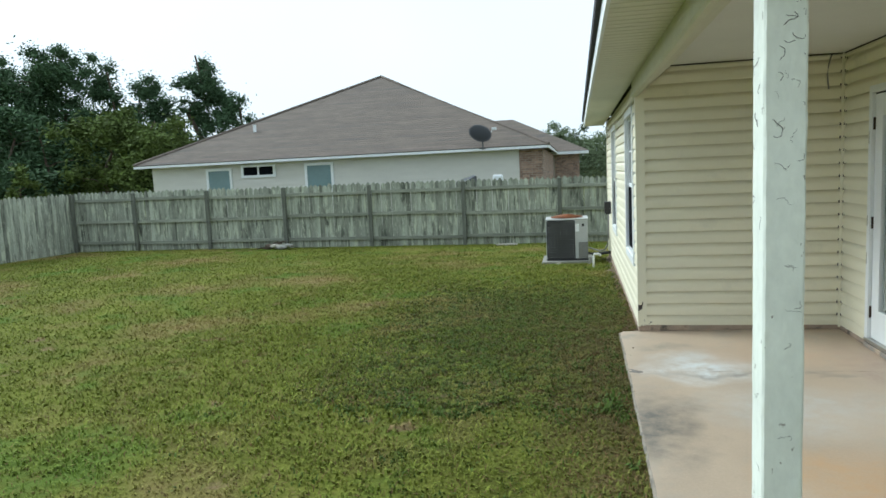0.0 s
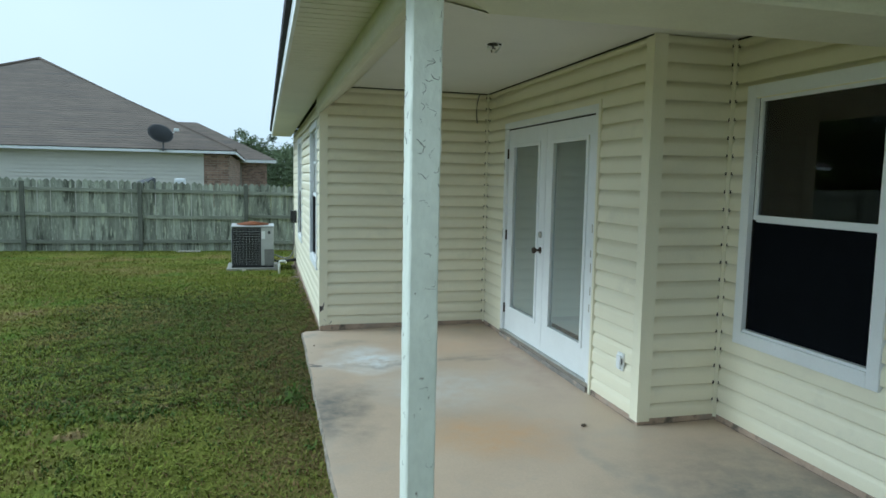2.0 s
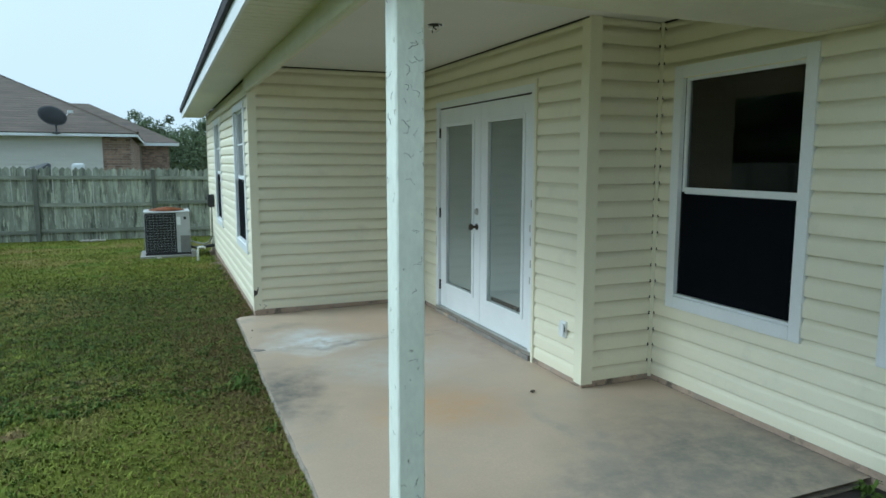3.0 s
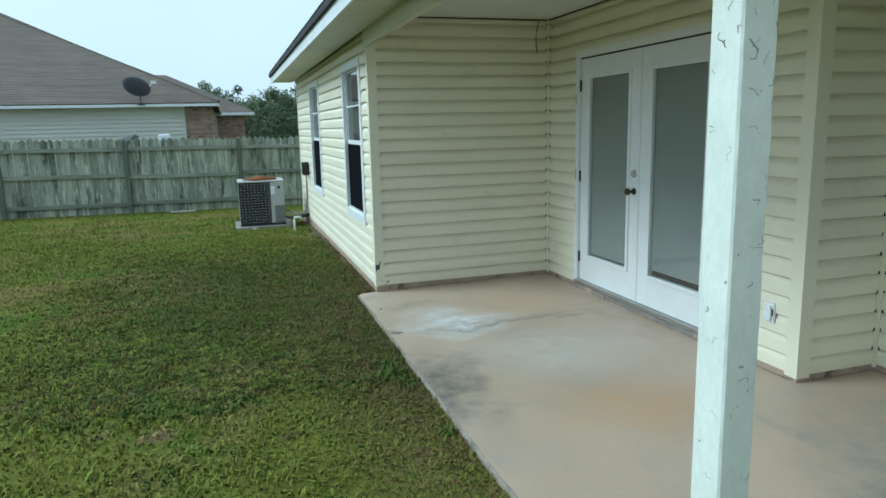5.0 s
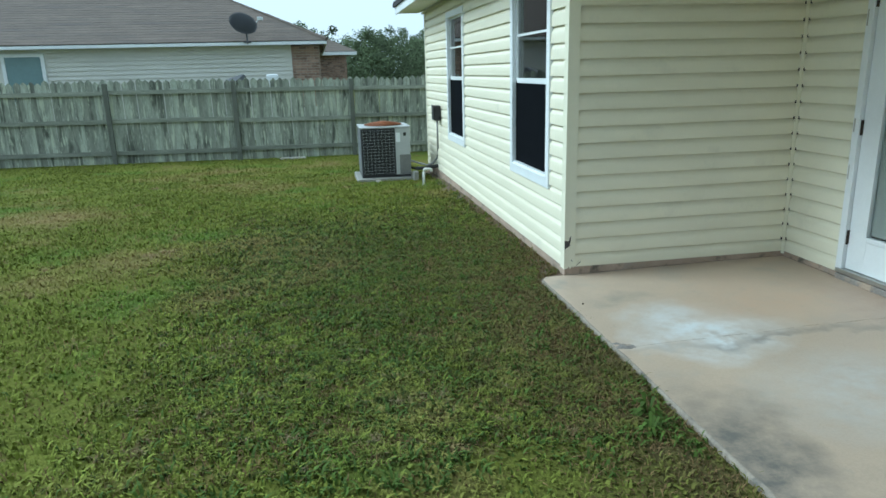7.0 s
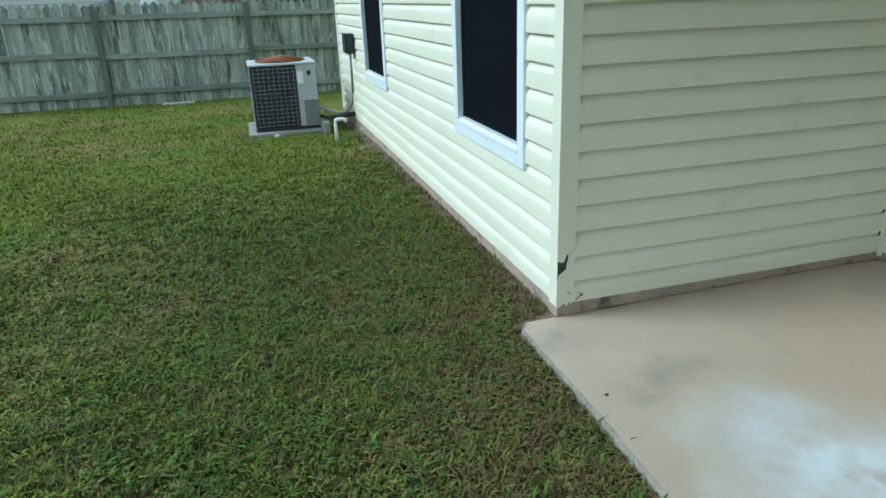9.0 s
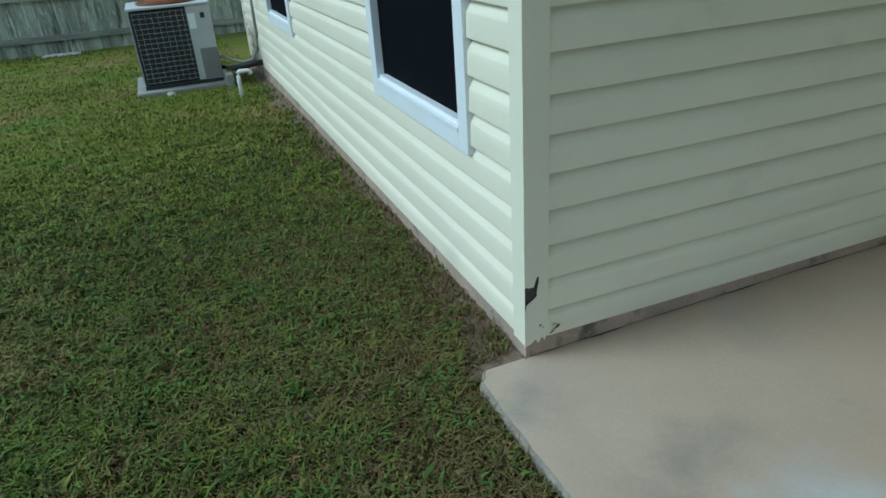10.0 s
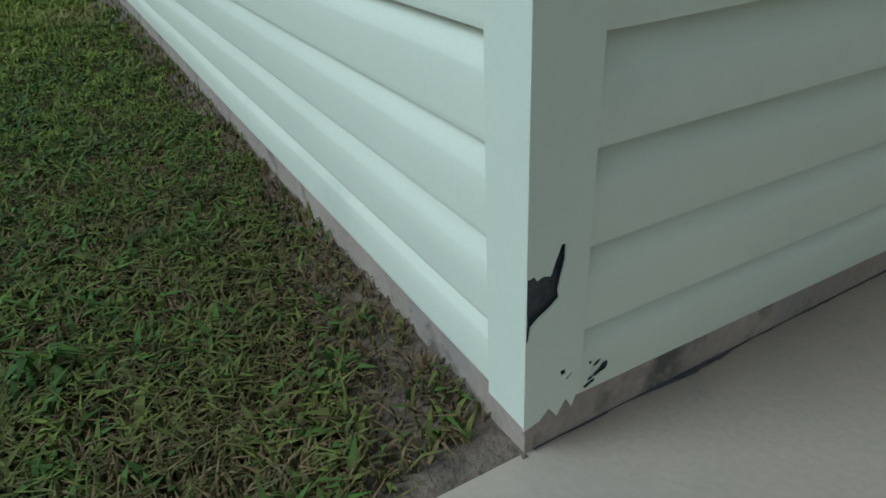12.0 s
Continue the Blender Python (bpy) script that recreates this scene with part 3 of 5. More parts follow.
def french_doors():
    o = thing("door_1", "closed white double doors with full-length glass", "door", kind="structure", m=side(DOOR_X, DOOR_Y))
    w, top, z0 = DOOR_W, DOOR_TOP, 0.06
    bm, c = B(), 0.055
    bx(bm, 0, c, -0.022, 0.05, z0, top, 0.003), bx(bm, w - c, w, -0.022, 0.05, z0, top, 0.003), bx(bm, c, w - c, -0.022, 0.05, top - 0.06, top, 0.003)
    part("door_frame", bm, WHITE, o)
    part("side_channel", bx(B(), w, w + 0.028, -0.026, -0.002, BASE - 0.05, top + 0.03), TRIM, o, "cream vinyl channel beside the frame")
    part("head_gap", bx(B(), c, w - c, 0.004, 0.012, top - 0.072, top - 0.061), DARKGAP, o, "dark gap above the door leaves")
    part("threshold", bx(B(), 0.01, w - 0.01, -0.03, 0.09, 0.045, z0 + 0.016, 0.004), SILVER, o, "worn metal threshold")
    bm = B()
    for k in range(7):
        a = 0.02 + k * (w - 0.04) / 7
        bx(bm, a, a + (w - 0.06) / 7, -0.03 - 0.012 * random.random(), -0.014, 0.0, 0.04 + 0.006 * random.random(), 0.004)
    part("patched_mortar", bm, SILLCON, o, "patchy grey mortar under the threshold")
    mid = w / 2
    for k, (a, b) in enumerate(((c + 0.004, mid - 0.003), (mid + 0.003, w - c - 0.004))):
        lz0, lz1, st = z0 + 0.02, top - 0.073, 0.155
        gz0, gz1 = lz0 + 0.25, lz1 - 0.17
        bm = B()
        bx(bm, a, a + st, 0.006, 0.05, lz0, lz1, 0.002), bx(bm, b - st, b, 0.006, 0.05, lz0, lz1, 0.002)
        bx(bm, a + st, b - st, 0.006, 0.05, lz0, gz0, 0.002), bx(bm, a + st, b - st, 0.006, 0.05, gz1, lz1, 0.002)
        leaf = part("door_leaf", bm, WHITE, o)
        bm = B()
        g = 0.028
        for x0, x1, y0, y1 in ((a + st - g, a + st + 0.006, gz0 - g, gz1 + g), (b - st - 0.006, b - st + g, gz0 - g, gz1 + g)):
            bx(bm, x0, x1, -0.006, 0.008, y0, y1, 0.004)
        for y0, y1 in ((gz0 - g, gz0 + 0.006), (gz1 - 0.006, gz1 + g)):
            bx(bm, a + st + 0.006, b - st - 0.006, -0.006, 0.008, y0, y1, 0.004)
        part("glazing_bead", bm, WHITE, leaf)
        part("pane", bx(B(), a + st, b - st, 0.016, 0.020, gz0, gz1), DOORGLASS, leaf).visible_shadow = False
        bm, z = B(), gz1
        while z > gz0 + (0.05 if k else 0.015):
            bmesh.ops.create_cube(bm, size=1, matrix=Matrix.Translation(((a + b) / 2, 0.032, z)) @ pose(0, 0, 0, 68) @ Matrix.Diagonal((b - a - 2 * st, 0.017, 0.0012, 1)))
            z -= 0.0145
        part("blind", bm, BLIND, leaf, "closed pale grey blind behind the glass")
        part("blind_backing", bx(B(), a + st, b - st, 0.043, 0.046, gz0, gz1), DARKGAP, leaf)
        if k == 0:
            kx = b - 0.065
            bm = B()
            bmesh.ops.create_cone(bm, cap_ends=True, segments=20, radius1=0.030, radius2=0.026, depth=0.012, matrix=pose(kx, 0.002, 0.98, 90))
            bmesh.ops.create_cone(bm, cap_ends=True, segments=14, radius1=0.011, radius2=0.011, depth=0.05, matrix=pose(kx, -0.022, 0.98, 90))
            bmesh.ops.create_uvsphere(bm, u_segments=18, v_segments=10, radius=0.029, matrix=pose(kx, -0.055, 0.98) @ Matrix.Diagonal((1, 0.75, 1, 1)))
            part("door_knob", bm, BRONZE, leaf, "dark bronze door knob", smooth=True)
            bm = B()
            bmesh.ops.create_cone(bm, cap_ends=True, segments=20, radius1=0.031, radius2=0.026, depth=0.018, matrix=pose(kx, -0.002, 1.12, 90))
            part("deadbolt", bm, SILVER, leaf, "round satin metal deadbolt")
        for hz in (0.30, 1.05, 1.86):
            hx = a - 0.012 if k == 0 else b - 0.004
            part("hinge", bx(B(), hx, hx + 0.018, -0.010, 0.006, hz - 0.05, hz + 0.05, 0.002), BRONZE if k == 0 else SILVER, leaf, "dark door hinge" if k == 0 else "worn metal hinge")
    bm = B()
    for zz in (0.75, 0.92, 1.03, 0.62, 1.22):
        x0 = w - c + 0.004 + 0.02 * random.random()
        bx(bm, x0, x0 + 0.012, -0.0235, -0.021, zz, zz + 0.05 + 0.03 * random.random())
    bx(bm, 0.008, 0.02, -0.0235, -0.021, 1.02, 1.11), bx(bm, 0.008, 0.018, -0.0235, -0.021, 1.70, 1.80), bx(bm, 0.01, 0.018, -0.0235, -0.021, 0.70, 0.8)
    part("paint_chips", bm, SAPSTONE, o, "bare grey chips in the frame's paint")


french_doors()

# ---- porch: slab, post, beams, ceiling ----
def slab():
    w = thing("pavement", "pinkish stained concrete patio slab with a worn edge", "patio", kind="structure")
    x0, x1, y0, y1 = -0.205, 2.38, -4.97, -0.012
    n, vs, fs = 90, [], []
    # the ragged lawn edge, rounded over
    for i in range(n + 1):
        y = y1 + (y0 - y1) * i / n
        r = 0.010 * noise.noise((y * 2.2, 0, 0)) + 0.004 * noise.noise((y * 11, 3, 0)) + (0.03 * max(0, 1 - (y1 - y) / 0.06) ** 2)
        e = x0 + r + 0.009 * y
        for dx, z in ((0.0, -0.2), (0.0, -0.020), (0.003, -0.006), (0.010, 0.0005), (0.10, 0.001)):
            vs.append((e + dx, y, z + slab_z(e + dx)))
    for i in range(n):
        for j in range(4):
            fs.append((i * 5 + j, i * 5 + j + 1, i * 5 + 6 + j, i * 5 + 5 + j))
    part_edge = raw("slab_edge", vs, fs, EDGE, w, True)
    tagged(part_edge, "rough weathered slab edge")
    top, tf = [], []
    for i in range(n + 1):
        y = y1 + (y0 - y1) * i / n
        e, w1 = vs[i * 5 + 3][0] + 0.003 + 0.006 * random.random() ** 2, DOOR_X - 0.012 if y > JUT_Y else WIN_X - 0.012
        top += [(x, y, 0.002 + slab_z(x)) for x in (e, 0.0, 1.2, w1)]
    for i in range(n):
        tf += [(i * 4 + k, i * 4 + k + 1, i * 4 + k + 5, i * 4 + k + 4) for k in range(3)]
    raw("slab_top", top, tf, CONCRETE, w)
    part("slab_body", bx(B(), x0 + 0.05, x1, y0, y1, -0.2, -0.027), EDGE, w)
    bm, pts = B(), []
    for i in range(40):
        u = i / 39
        pts.append((x0 + 0.02 + u * 2.0, -1.375 + 0.02 * noise.noise((u * 6, 0, 2)) + 0.006 * noise.noise((u * 30, 0, 2)), 0.0025))
    for i, (p, q) in enumerate(zip(pts, pts[1:])):
        if noise.noise((i * 0.35, 8, 1)) > 0.12:
            continue
        wd = 0.0008 + 0.0016 * random.random()
        bm.faces.new([bm.verts.new((a[0], a[1] + s, 0.0029 + slab_z(a[0]))) for a, s in ((p, -wd), (q, -wd), (q, wd), (p, wd))])
    part("crack", bm, EDGE, w, "thin dark crack across the slab")
    bm = B()
    for k in range(14):
        bmesh.ops.create_icosphere(bm, subdivisions=1, radius=0.012 + 0.012 * random.random(), matrix=Matrix.Translation((x0 + 0.01 + 0.09 * random.random(), -1.36 + 0.05 * random.uniform(-1, 1), slab_z(x0))) @ Matrix.Diagonal((1.4, 1, 0.35, 1)))
    part("broken_edge", bm, SILLCON, w, "dark crumbled spot on the slab edge")


slab()


def grime():
    """Dirt gathered in the joint between slab and foundation."""
    bm = B()
    for ax, ay, ux, uy, ln in ((0.0, -0.0135, 1, 0, DOOR_X - 0.02), (DOOR_X - 0.0135, -0.02, 0, -1, 3.2), (DOOR_X, JUT_Y - 0.0135, 1, 0, 0.56), (WIN_X - 0.0135, JUT_Y - 0.02, 0, -1, 1.75)):
        n = int(ln / 0.04)
        for i in range(n):
            w0, w1 = (0.001 + 0.010 * max(0, noise.noise(((i + k) * 0.21 + ax, ay * 3, 4))) + 0.003 * random.random() for k in (0, 1))
            p, q = i * ln / n, (i + 1) * ln / n
            nx, ny = (0, -1) if ux else (-1, 0)
            bm.faces.new([bm.verts.new(v) for v in ((ax + ux * p, ay + uy * p, 0.0045 + slab_z(ax + ux * p)), (ax + ux * q, ay + uy * q, 0.0045 + slab_z(ax + ux * q)),
                                                    (ax + ux * q + nx * w1, ay + uy * q + ny * w1, 0.0042 + slab_z(ax + ux * q)), (ax + ux * p + nx * w0, ay + uy * p + ny * w0, 0.0042 + slab_z(ax + ux * p)))])
    solid("pavement_grime", bm, SHEATH, "dark dirt in the joint between patio and wall", "dirt", kind="structure")


grime()


def porch_post():
    o = thing("porch_post", "square wooden porch post with cracked peeling white paint", "post")
    x0, x1, y0, y1 = -0.090, 0.016, -4.872, -4.755
    n, vs, fs = 60, [], []
    ring = [(x0, y0 + .006), (x0 + .006, y0), (x1 - .006, y0), (x1, y0 + .006), (x1, y1 - .006), (x1 - .006, y1), (x0 + .006, y1), (x0, y1 - .006)]
    for i in range(n + 1):
        z = -0.019 + (2.247 + 0.019) * i / n
        for k, (x, y) in enumerate(ring):
            j = 0.0022 * noise.noise((x * 30, y * 30, z * 7)) + 0.0012 * noise.noise((x * 70, y * 70, z * 30))
            vs.append((x + j * (1 if x < -0.04 else -1), y + j, z))
    for i in range(n):
        for k in range(8):
            fs.append((i * 8 + k, i * 8 + (k + 1) % 8, (i + 1) * 8 + (k + 1) % 8, (i + 1) * 8 + k))
    fs += [tuple(range(8))[::-1], tuple(n * 8 + k for k in range(8))]
    raw("post_shaft", vs, fs, POST, o)
    bm = B()
    rng = random.Random(5)
    for k in range(48):
        z = rng.choice((rng.gauss(1.72, 0.18), rng.uniform(0.3, 2.2)))
        front = rng.random() < 0.7
        a = rng.uniform(0.012, 0.095)
        pts, d = [], rng.uniform(-1, 1)
        for i in range(rng.randint(5, 13)):
            d += rng.uniform(-0.9, 0.9)
            a = min(max(a + 0.0055 * math.cos(d), 0.006), 0.098)
            z += 0.004 * math.sin(d)
            pts.append((x0 + a, y0 - 0.0028, z) if front else (x0 - 0.0028, y0 + a, z))
        tube(bm, pts, 0.0004 + 0.0006 * rng.random() ** 2, 4)
    tagged(part("paint_cracks", bm, SHEATH, o, "dark cracks and flakes in the paint"), kind="stuff")


porch_post()


def beam(name, along, label):
    """A boxed beam: outer face, a narrow flat underside, then an underside that slopes up to the ceiling."""
    w = thing(name, label, "beam", kind="structure")
    run, rise = (0.05, 0.36) if name == "beam_side" else (0.50, 1.36)
    prof = [(0.0, SOFFIT_Z + 0.08), (0.0, 2.262), (0.012, 2.25), (run, 2.255), (rise, CEIL_Z - 0.004), (rise, SOFFIT_Z + 0.19)]
    a, b = along
    vs = []
    for t, ext in ((a, 0), (b, 1)):
        for d, z in prof:
            if name == "beam_side":
                vs.append((-0.05 + d, t if not ext else t + (d if d < 0.06 else 1.36), z))
            else:
                vs.append((t if ext else -0.05 + min(d, 0.36), PORCH_Y + 0.03 + d, z))
    n = len(prof)
    fs = [(k, (k + 1) % n, n + (k + 1) % n, n + k) for k in range(n)]
    if name == "beam_cross":
        q = PORCH_Y + 0.03
        vs += [(-0.038, q + 0.012, 2.25), (0.0, q + 0.05, 2.255), (0.33, q + rise, CEIL_Z - 0.004), (0.33, q + run, 2.255)]
        fs += [(2 * n, 2 * n + 1, 2 * n + 3), (2 * n + 1, 2 * n + 2, 2 * n + 3)]
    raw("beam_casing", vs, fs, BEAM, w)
    return w


beam("beam_side", (-0.0215, PORCH_Y + 0.03), "pale boxed porch beam resting on the post")
beam("beam_cross", (0, WIN_X - 0.02), "pale boxed beam across the porch end")
bm = B()
bx(bm, 0, WIN_X - 0.03, PORCH_Y + 0.2, -0.03, CEIL_Z, CEIL_Z + 0.02)
bx(bm, 0, WIN_X - 0.03, PORCH_Y + 0.2, -0.03, CEIL_Z + 0.021, CEIL_Z + 0.03)
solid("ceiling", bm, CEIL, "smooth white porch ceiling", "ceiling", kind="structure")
# Near-black strips stand in for the shadow line where walls meet the ceiling.
bm = B()
bx(bm, DOOR_X - 0.02, DOOR_X - 0.016, JUT_Y, -0.03, CEIL_Z - 0.012, CEIL_Z - 0.001), bx(bm, 0.3, DOOR_X - 0.02, -0.021, -0.017, CEIL_Z - 0.010, CEIL_Z - 0.001)
bx(bm, WIN_X - 0.02, WIN_X - 0.016, PORCH_Y + 0.5, JUT_Y, CEIL_Z - 0.010, CEIL_Z - 0.001)
solid("trim_ceiling", bm, DARKGAP, "dark strips painted as the shadow line between wall and porch ceiling", "trim", kind="structure")


def eave(name, x0, x1, ya, yb, along_y, label):
    """Ribbed soffit under an overhang, with its fascia board and drip edge."""
    w = thing(name, label, "soffit", kind="structure")
    bm, t = B(), ya
    while t < yb - 0.01:
        q = min(t + 0.099, yb)
        if along_y:
            bx(bm, x0 + 0.02, x1, t, q - 0.012, SOFFIT_Z, SOFFIT_Z + 0.012)
        else:
            bx(bm, t, q - 0.012, x0 + 0.02, x1, SOFFIT_Z, SOFFIT_Z + 0.012)
        t += 0.10
    if along_y:
        bx(bm, x0 + 0.02, x1, ya, yb, SOFFIT_Z + 0.0125, SOFFIT_Z + 0.02)
    else:
        bx(bm, ya, yb, x0 + 0.02, x1, SOFFIT_Z + 0.0125, SOFFIT_Z + 0.02)
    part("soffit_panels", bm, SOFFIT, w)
    f = (x0, x0 + 0.019, ya - 0.0, yb, SOFFIT_Z - 0.02, SOFFIT_Z + 0.090) if along_y else (ya, yb, x0, x0 + 0.019, SOFFIT_Z - 0.02, SOFFIT_Z + 0.090)
    part("fascia", bx(B(), *f), NTRIM, w, "white fascia board")
    d = (x0 - 0.03, x0 + 0.06, ya - 0.02, yb + 0.02, SOFFIT_Z + 0.091, SOFFIT_Z + 0.150) if along_y else (ya - 0.02, yb + 0.02, x0 - 0.03, x0 + 0.06, SOFFIT_Z + 0.091, SOFFIT_Z + 0.150)
    part("shingle_edge", bx(B(), *d), DARKSHINGLE, w, "dark shingle edge above the fascia")


eave("eave_side", EAVE_X, -0.051, PORCH_Y - 0.37, FAR_Y + 0.40, True, "ribbed cream soffit along the side wall")
eave("eave_porch", PORCH_Y - 0.37, PORCH_Y + 0.029, -0.048, WIN_X - 0.42, False, "ribbed cream soffit over the porch end")
eave("eave_window", WIN_X - 0.40, WIN_X - 0.02, NEAR_Y - 0.4, PORCH_Y + 0.02, True, "ribbed cream soffit along the living room wall")
eave("eave_far", FAR_Y + 0.381, FAR_Y + 0.002, 0.0, 10, False, "ribbed cream soffit at the far end")


def hip_roof(name, x0, x1, y0, y1, z, pitch, mat, label, parent=None):
    h = min(x1 - x0, y1 - y0) / 2
    if y1 - y0 > x1 - x0:
        a, b = ((x0 + x1) / 2, y0 + h, z + h * pitch), ((x0 + x1) / 2, y1 - h, z + h * pitch)
        f = [(0, 1, 4), (1, 2, 5, 4), (2, 3, 5), (3, 0, 4, 5)]
    else:
        a, b = (x0 + h, (y0 + y1) / 2, z + h * pitch), (x1 - h, (y0 + y1) / 2, z + h * pitch)
        f = [(0, 1, 5, 4), (1, 2, 5), (2, 3, 4, 5), (3, 0, 4)]
    vs = [(x0, y0, z), (x1, y0, z), (x1, y1, z), (x0, y1, z), a, b]
    ob = raw(name, vs, f + [(3, 2, 1, 0)], mat, parent)
    return ob


tagged(hip_roof("roof", EAVE_X - 0.03, 10.4, PORCH_Y - 0.4, FAR_Y + 0.42, SOFFIT_Z + 0.166, 0.5, DARKSHINGLE, ""), "dark shingled hip roof", "roof", kind="structure")
tagged(hip_roof("roof_living", WIN_X - 0.43, 10.3, NEAR_Y - 0.4, PORCH_Y + 1.5, SOFFIT_Z + 0.168, 0.5, DARKSHINGLE, ""), "dark shingled hip roof", "roof", kind="structure")


# Unseen roof over the added walls, blocking sky light with them.
tagged(hip_roof("roof_near", -0.40, 5.0, NEAR_Y - 0.4, -7.80, 2.405, 0.5, DARKSHINGLE, ""), "dark shingled hip roof", "roof", kind="structure")


# ---- porch things ----
def ceiling_box():
    o = thing("ceiling_light_box", "open ceiling lamp box with hanging wires", "electrical box", m=pose(0.97, -2.59, CEIL_Z))
    bm = B()
    bmesh.ops.create_cone(bm, cap_ends=True, segments=20, radius1=0.052, radius2=0.052, depth=0.003, matrix=pose(0, 0, -0.002))
    part("box_hole", bm, DARKGAP, o)
    rng = random.Random(2)
    for k in range(5):
        a = k * 1.25
        bm = tube(B(), [(0.04 * math.cos(a), 0.04 * math.sin(a), -0.003), (0.045 * math.cos(a + .4), 0.045 * math.sin(a + .4), -0.03), (0.02 * math.cos(a + 1), 0.02 * math.sin(a + 1), -0.035 - 0.02 * rng.random())], 0.004, 6)
        part("wire", bm, BLACK if k % 2 else WHITE, o, "stripped wire end")
    bm = B()
    bmesh.ops.create_cone(bm, cap_ends=True, segments=20, radius1=0.062, radius2=0.058, depth=0.002, matrix=pose(0, 0, -0.0005))
    part("box_rim", bm, WHITE, o)


ceiling_box()
pts = [(1.69, -0.022, 2.515), (1.675, -0.028, 2.48), (1.662, -0.026, 2.42), (1.655, -0.024, 2.34), (1.66, -0.025, 2.27), (1.665, -0.027, 2.21)]
solid("hanging_cable", tube(B(), pts, 0.0060, 7), CABLE, "loose dark cable hanging from the porch ceiling", "cable")
o = thing("wall_outlet", "white outdoor socket with a hinged cover", "socket", m=side(DOOR_X, -3.01))
part("plate", bx(B(), 0, 0.075, -0.030, -0.012, 0.315, 0.435, 0.004), WHITE, o)
part("flap", bx(B(), 0.012, 0.063, -0.045, -0.031, 0.33, 0.42, 0.004), WHITE, o)
part("hinge_gap", bx(B(), 0.064, 0.073, -0.033, -0.0305, 0.36, 0.40), DARKGAP, o)
bm = B()
bmesh.ops.create_icosphere(bm, subdivisions=2, radius=0.016, matrix=pose(1.44, -3.22, 0.012) @ Matrix.Diagonal((1.2, 0.8, 0.6, 1)))
solid("dead_leaf_curl", bm, BARK, "small dark dry leaf curl on the slab", "leaf")
bm = B()
bmesh.ops.create_icosphere(bm, subdivisions=2, radius=0.007, matrix=pose(-0.117, -0.65, -0.016) @ Matrix.Diagonal((1.3, 0.8, 0.6, 1)))
solid("pebble", bm, BARK, "small dark pebble on the slab", "stone")


# ---- beside the wing: condenser, pipe, switch box ----
def condenser():
    o = thing("air_conditioner", "grey outdoor condenser with a rusty fan guard", "air conditioner", m=pose(-1.15, 5.62, 0))
    w, d, z0, z1 = 0.74, 0.72, -0.064, 0.70
    body = part("coil", bx(B(), 0.006, w - 0.025, 0.006, d - 0.025, z0 + 0.03, z1 - 0.04, 0.03), ACDARK, o, "black finned coil")
    bm = B()
    bx(bm, 0.515, w, 0.0, 0.28, z0 + 0.03, z1 - 0.03, 0.012)
    panel = part("service_panel", bm, ACWHITE, o, "pale grey service panel")
    part("lower_panel", bx(B(), 0.575, w + 0.004, -0.006, 0.2, z0 + 0.04, 0.27, 0.008), CABLE, panel, "darker lower cover")
    part("data_label", bx(B(), 0.525, 0.59, -0.003, 0.002, 0.46, 0.60), WHITE, panel, "white label")
    part("handle_slot", bx(B(), 0.64, 0.68, -0.003, 0.002, 0.55, 0.60), DARKGAP, panel)
    for x, y in ((0.0, d - 0.03), (w - 0.03, d - 0.03)):
        part("corner_post", bx(B(), x, x + 0.03, y, y + 0.03, z0 + 0.02, z1 - 0.02, 0.008), ACWHITE, o)
    bm = B()
    bx(bm, -0.012, w + 0.012, -0.012, d + 0.012, z1 - 0.030, z1 - 0.006, 0.010)
    part("lid", bm, ACWHITE, o, "pale grey lid")
    bm = B()
    bx(bm, 0.0, w, 0.0, d, z0, z0 + 0.035, 0.006)
    part("base_pan", bm, BLACK, o)
    # wire guard round the coil
    bm = B()
    for k in range(15):
        z = z0 + 0.06 + k * (z1 - z0 - 0.12) / 14
        bx(bm, 0.03, 0.51, -0.006, -0.001, z - 0.0011, z + 0.0011), bx(bm, -0.006, -0.001, 0.03, d - 0.03, z - 0.0011, z + 0.0011)
    for k in range(9):
        a = 0.035 + k * 0.056
        bx(bm, a - 0.0011, a + 0.0011, -0.005, 0.000, z0 + 0.05, z1 - 0.05)
    for k in range(12):
        a = 0.05 + k * 0.056
        bx(bm, -0.005, 0.000, a - 0.0011, a + 0.0011, z0 + 0.05, z1 - 0.05)
    part("wire_guard", bm, ACWIRE, o, "grey wire guard")
    bm, cx, cy = B(), w / 2, d / 2
    for k in range(9):
        r = 0.06 + k * 0.028
        pts = [(cx + r * math.cos(t * math.tau / 28), cy + r * math.sin(t * math.tau / 28), z1 + 0.045 - 0.040 * (r / 0.29) ** 2) for t in range(29)]
        tube(bm, pts, 0.006, 5)
    for k in range(8):
        t = k * math.tau / 8
        tube(bm, [(cx + 0.05 * math.cos(t), cy + 0.05 * math.sin(t), z1 + 0.045), (cx + 0.29 * math.cos(t), cy + 0.29 * math.sin(t), z1 + 0.004)], 0.006, 5)
    bmesh.ops.create_cone(bm, cap_ends=True, segments=24, radius1=0.075, radius2=0.06, depth=0.016, matrix=pose(cx, cy, z1 + 0.046))
    part("fan_guard", bm, RUST, o, "orange rusty fan guard")
    bm = B()
    bmesh.ops.create_cone(bm, cap_ends=True, segments=28, radius1=0.29, radius2=0.29, depth=0.002, matrix=pose(cx, cy, z1 + 0.002))
    part("fan_opening", bm, ACDARK, o)


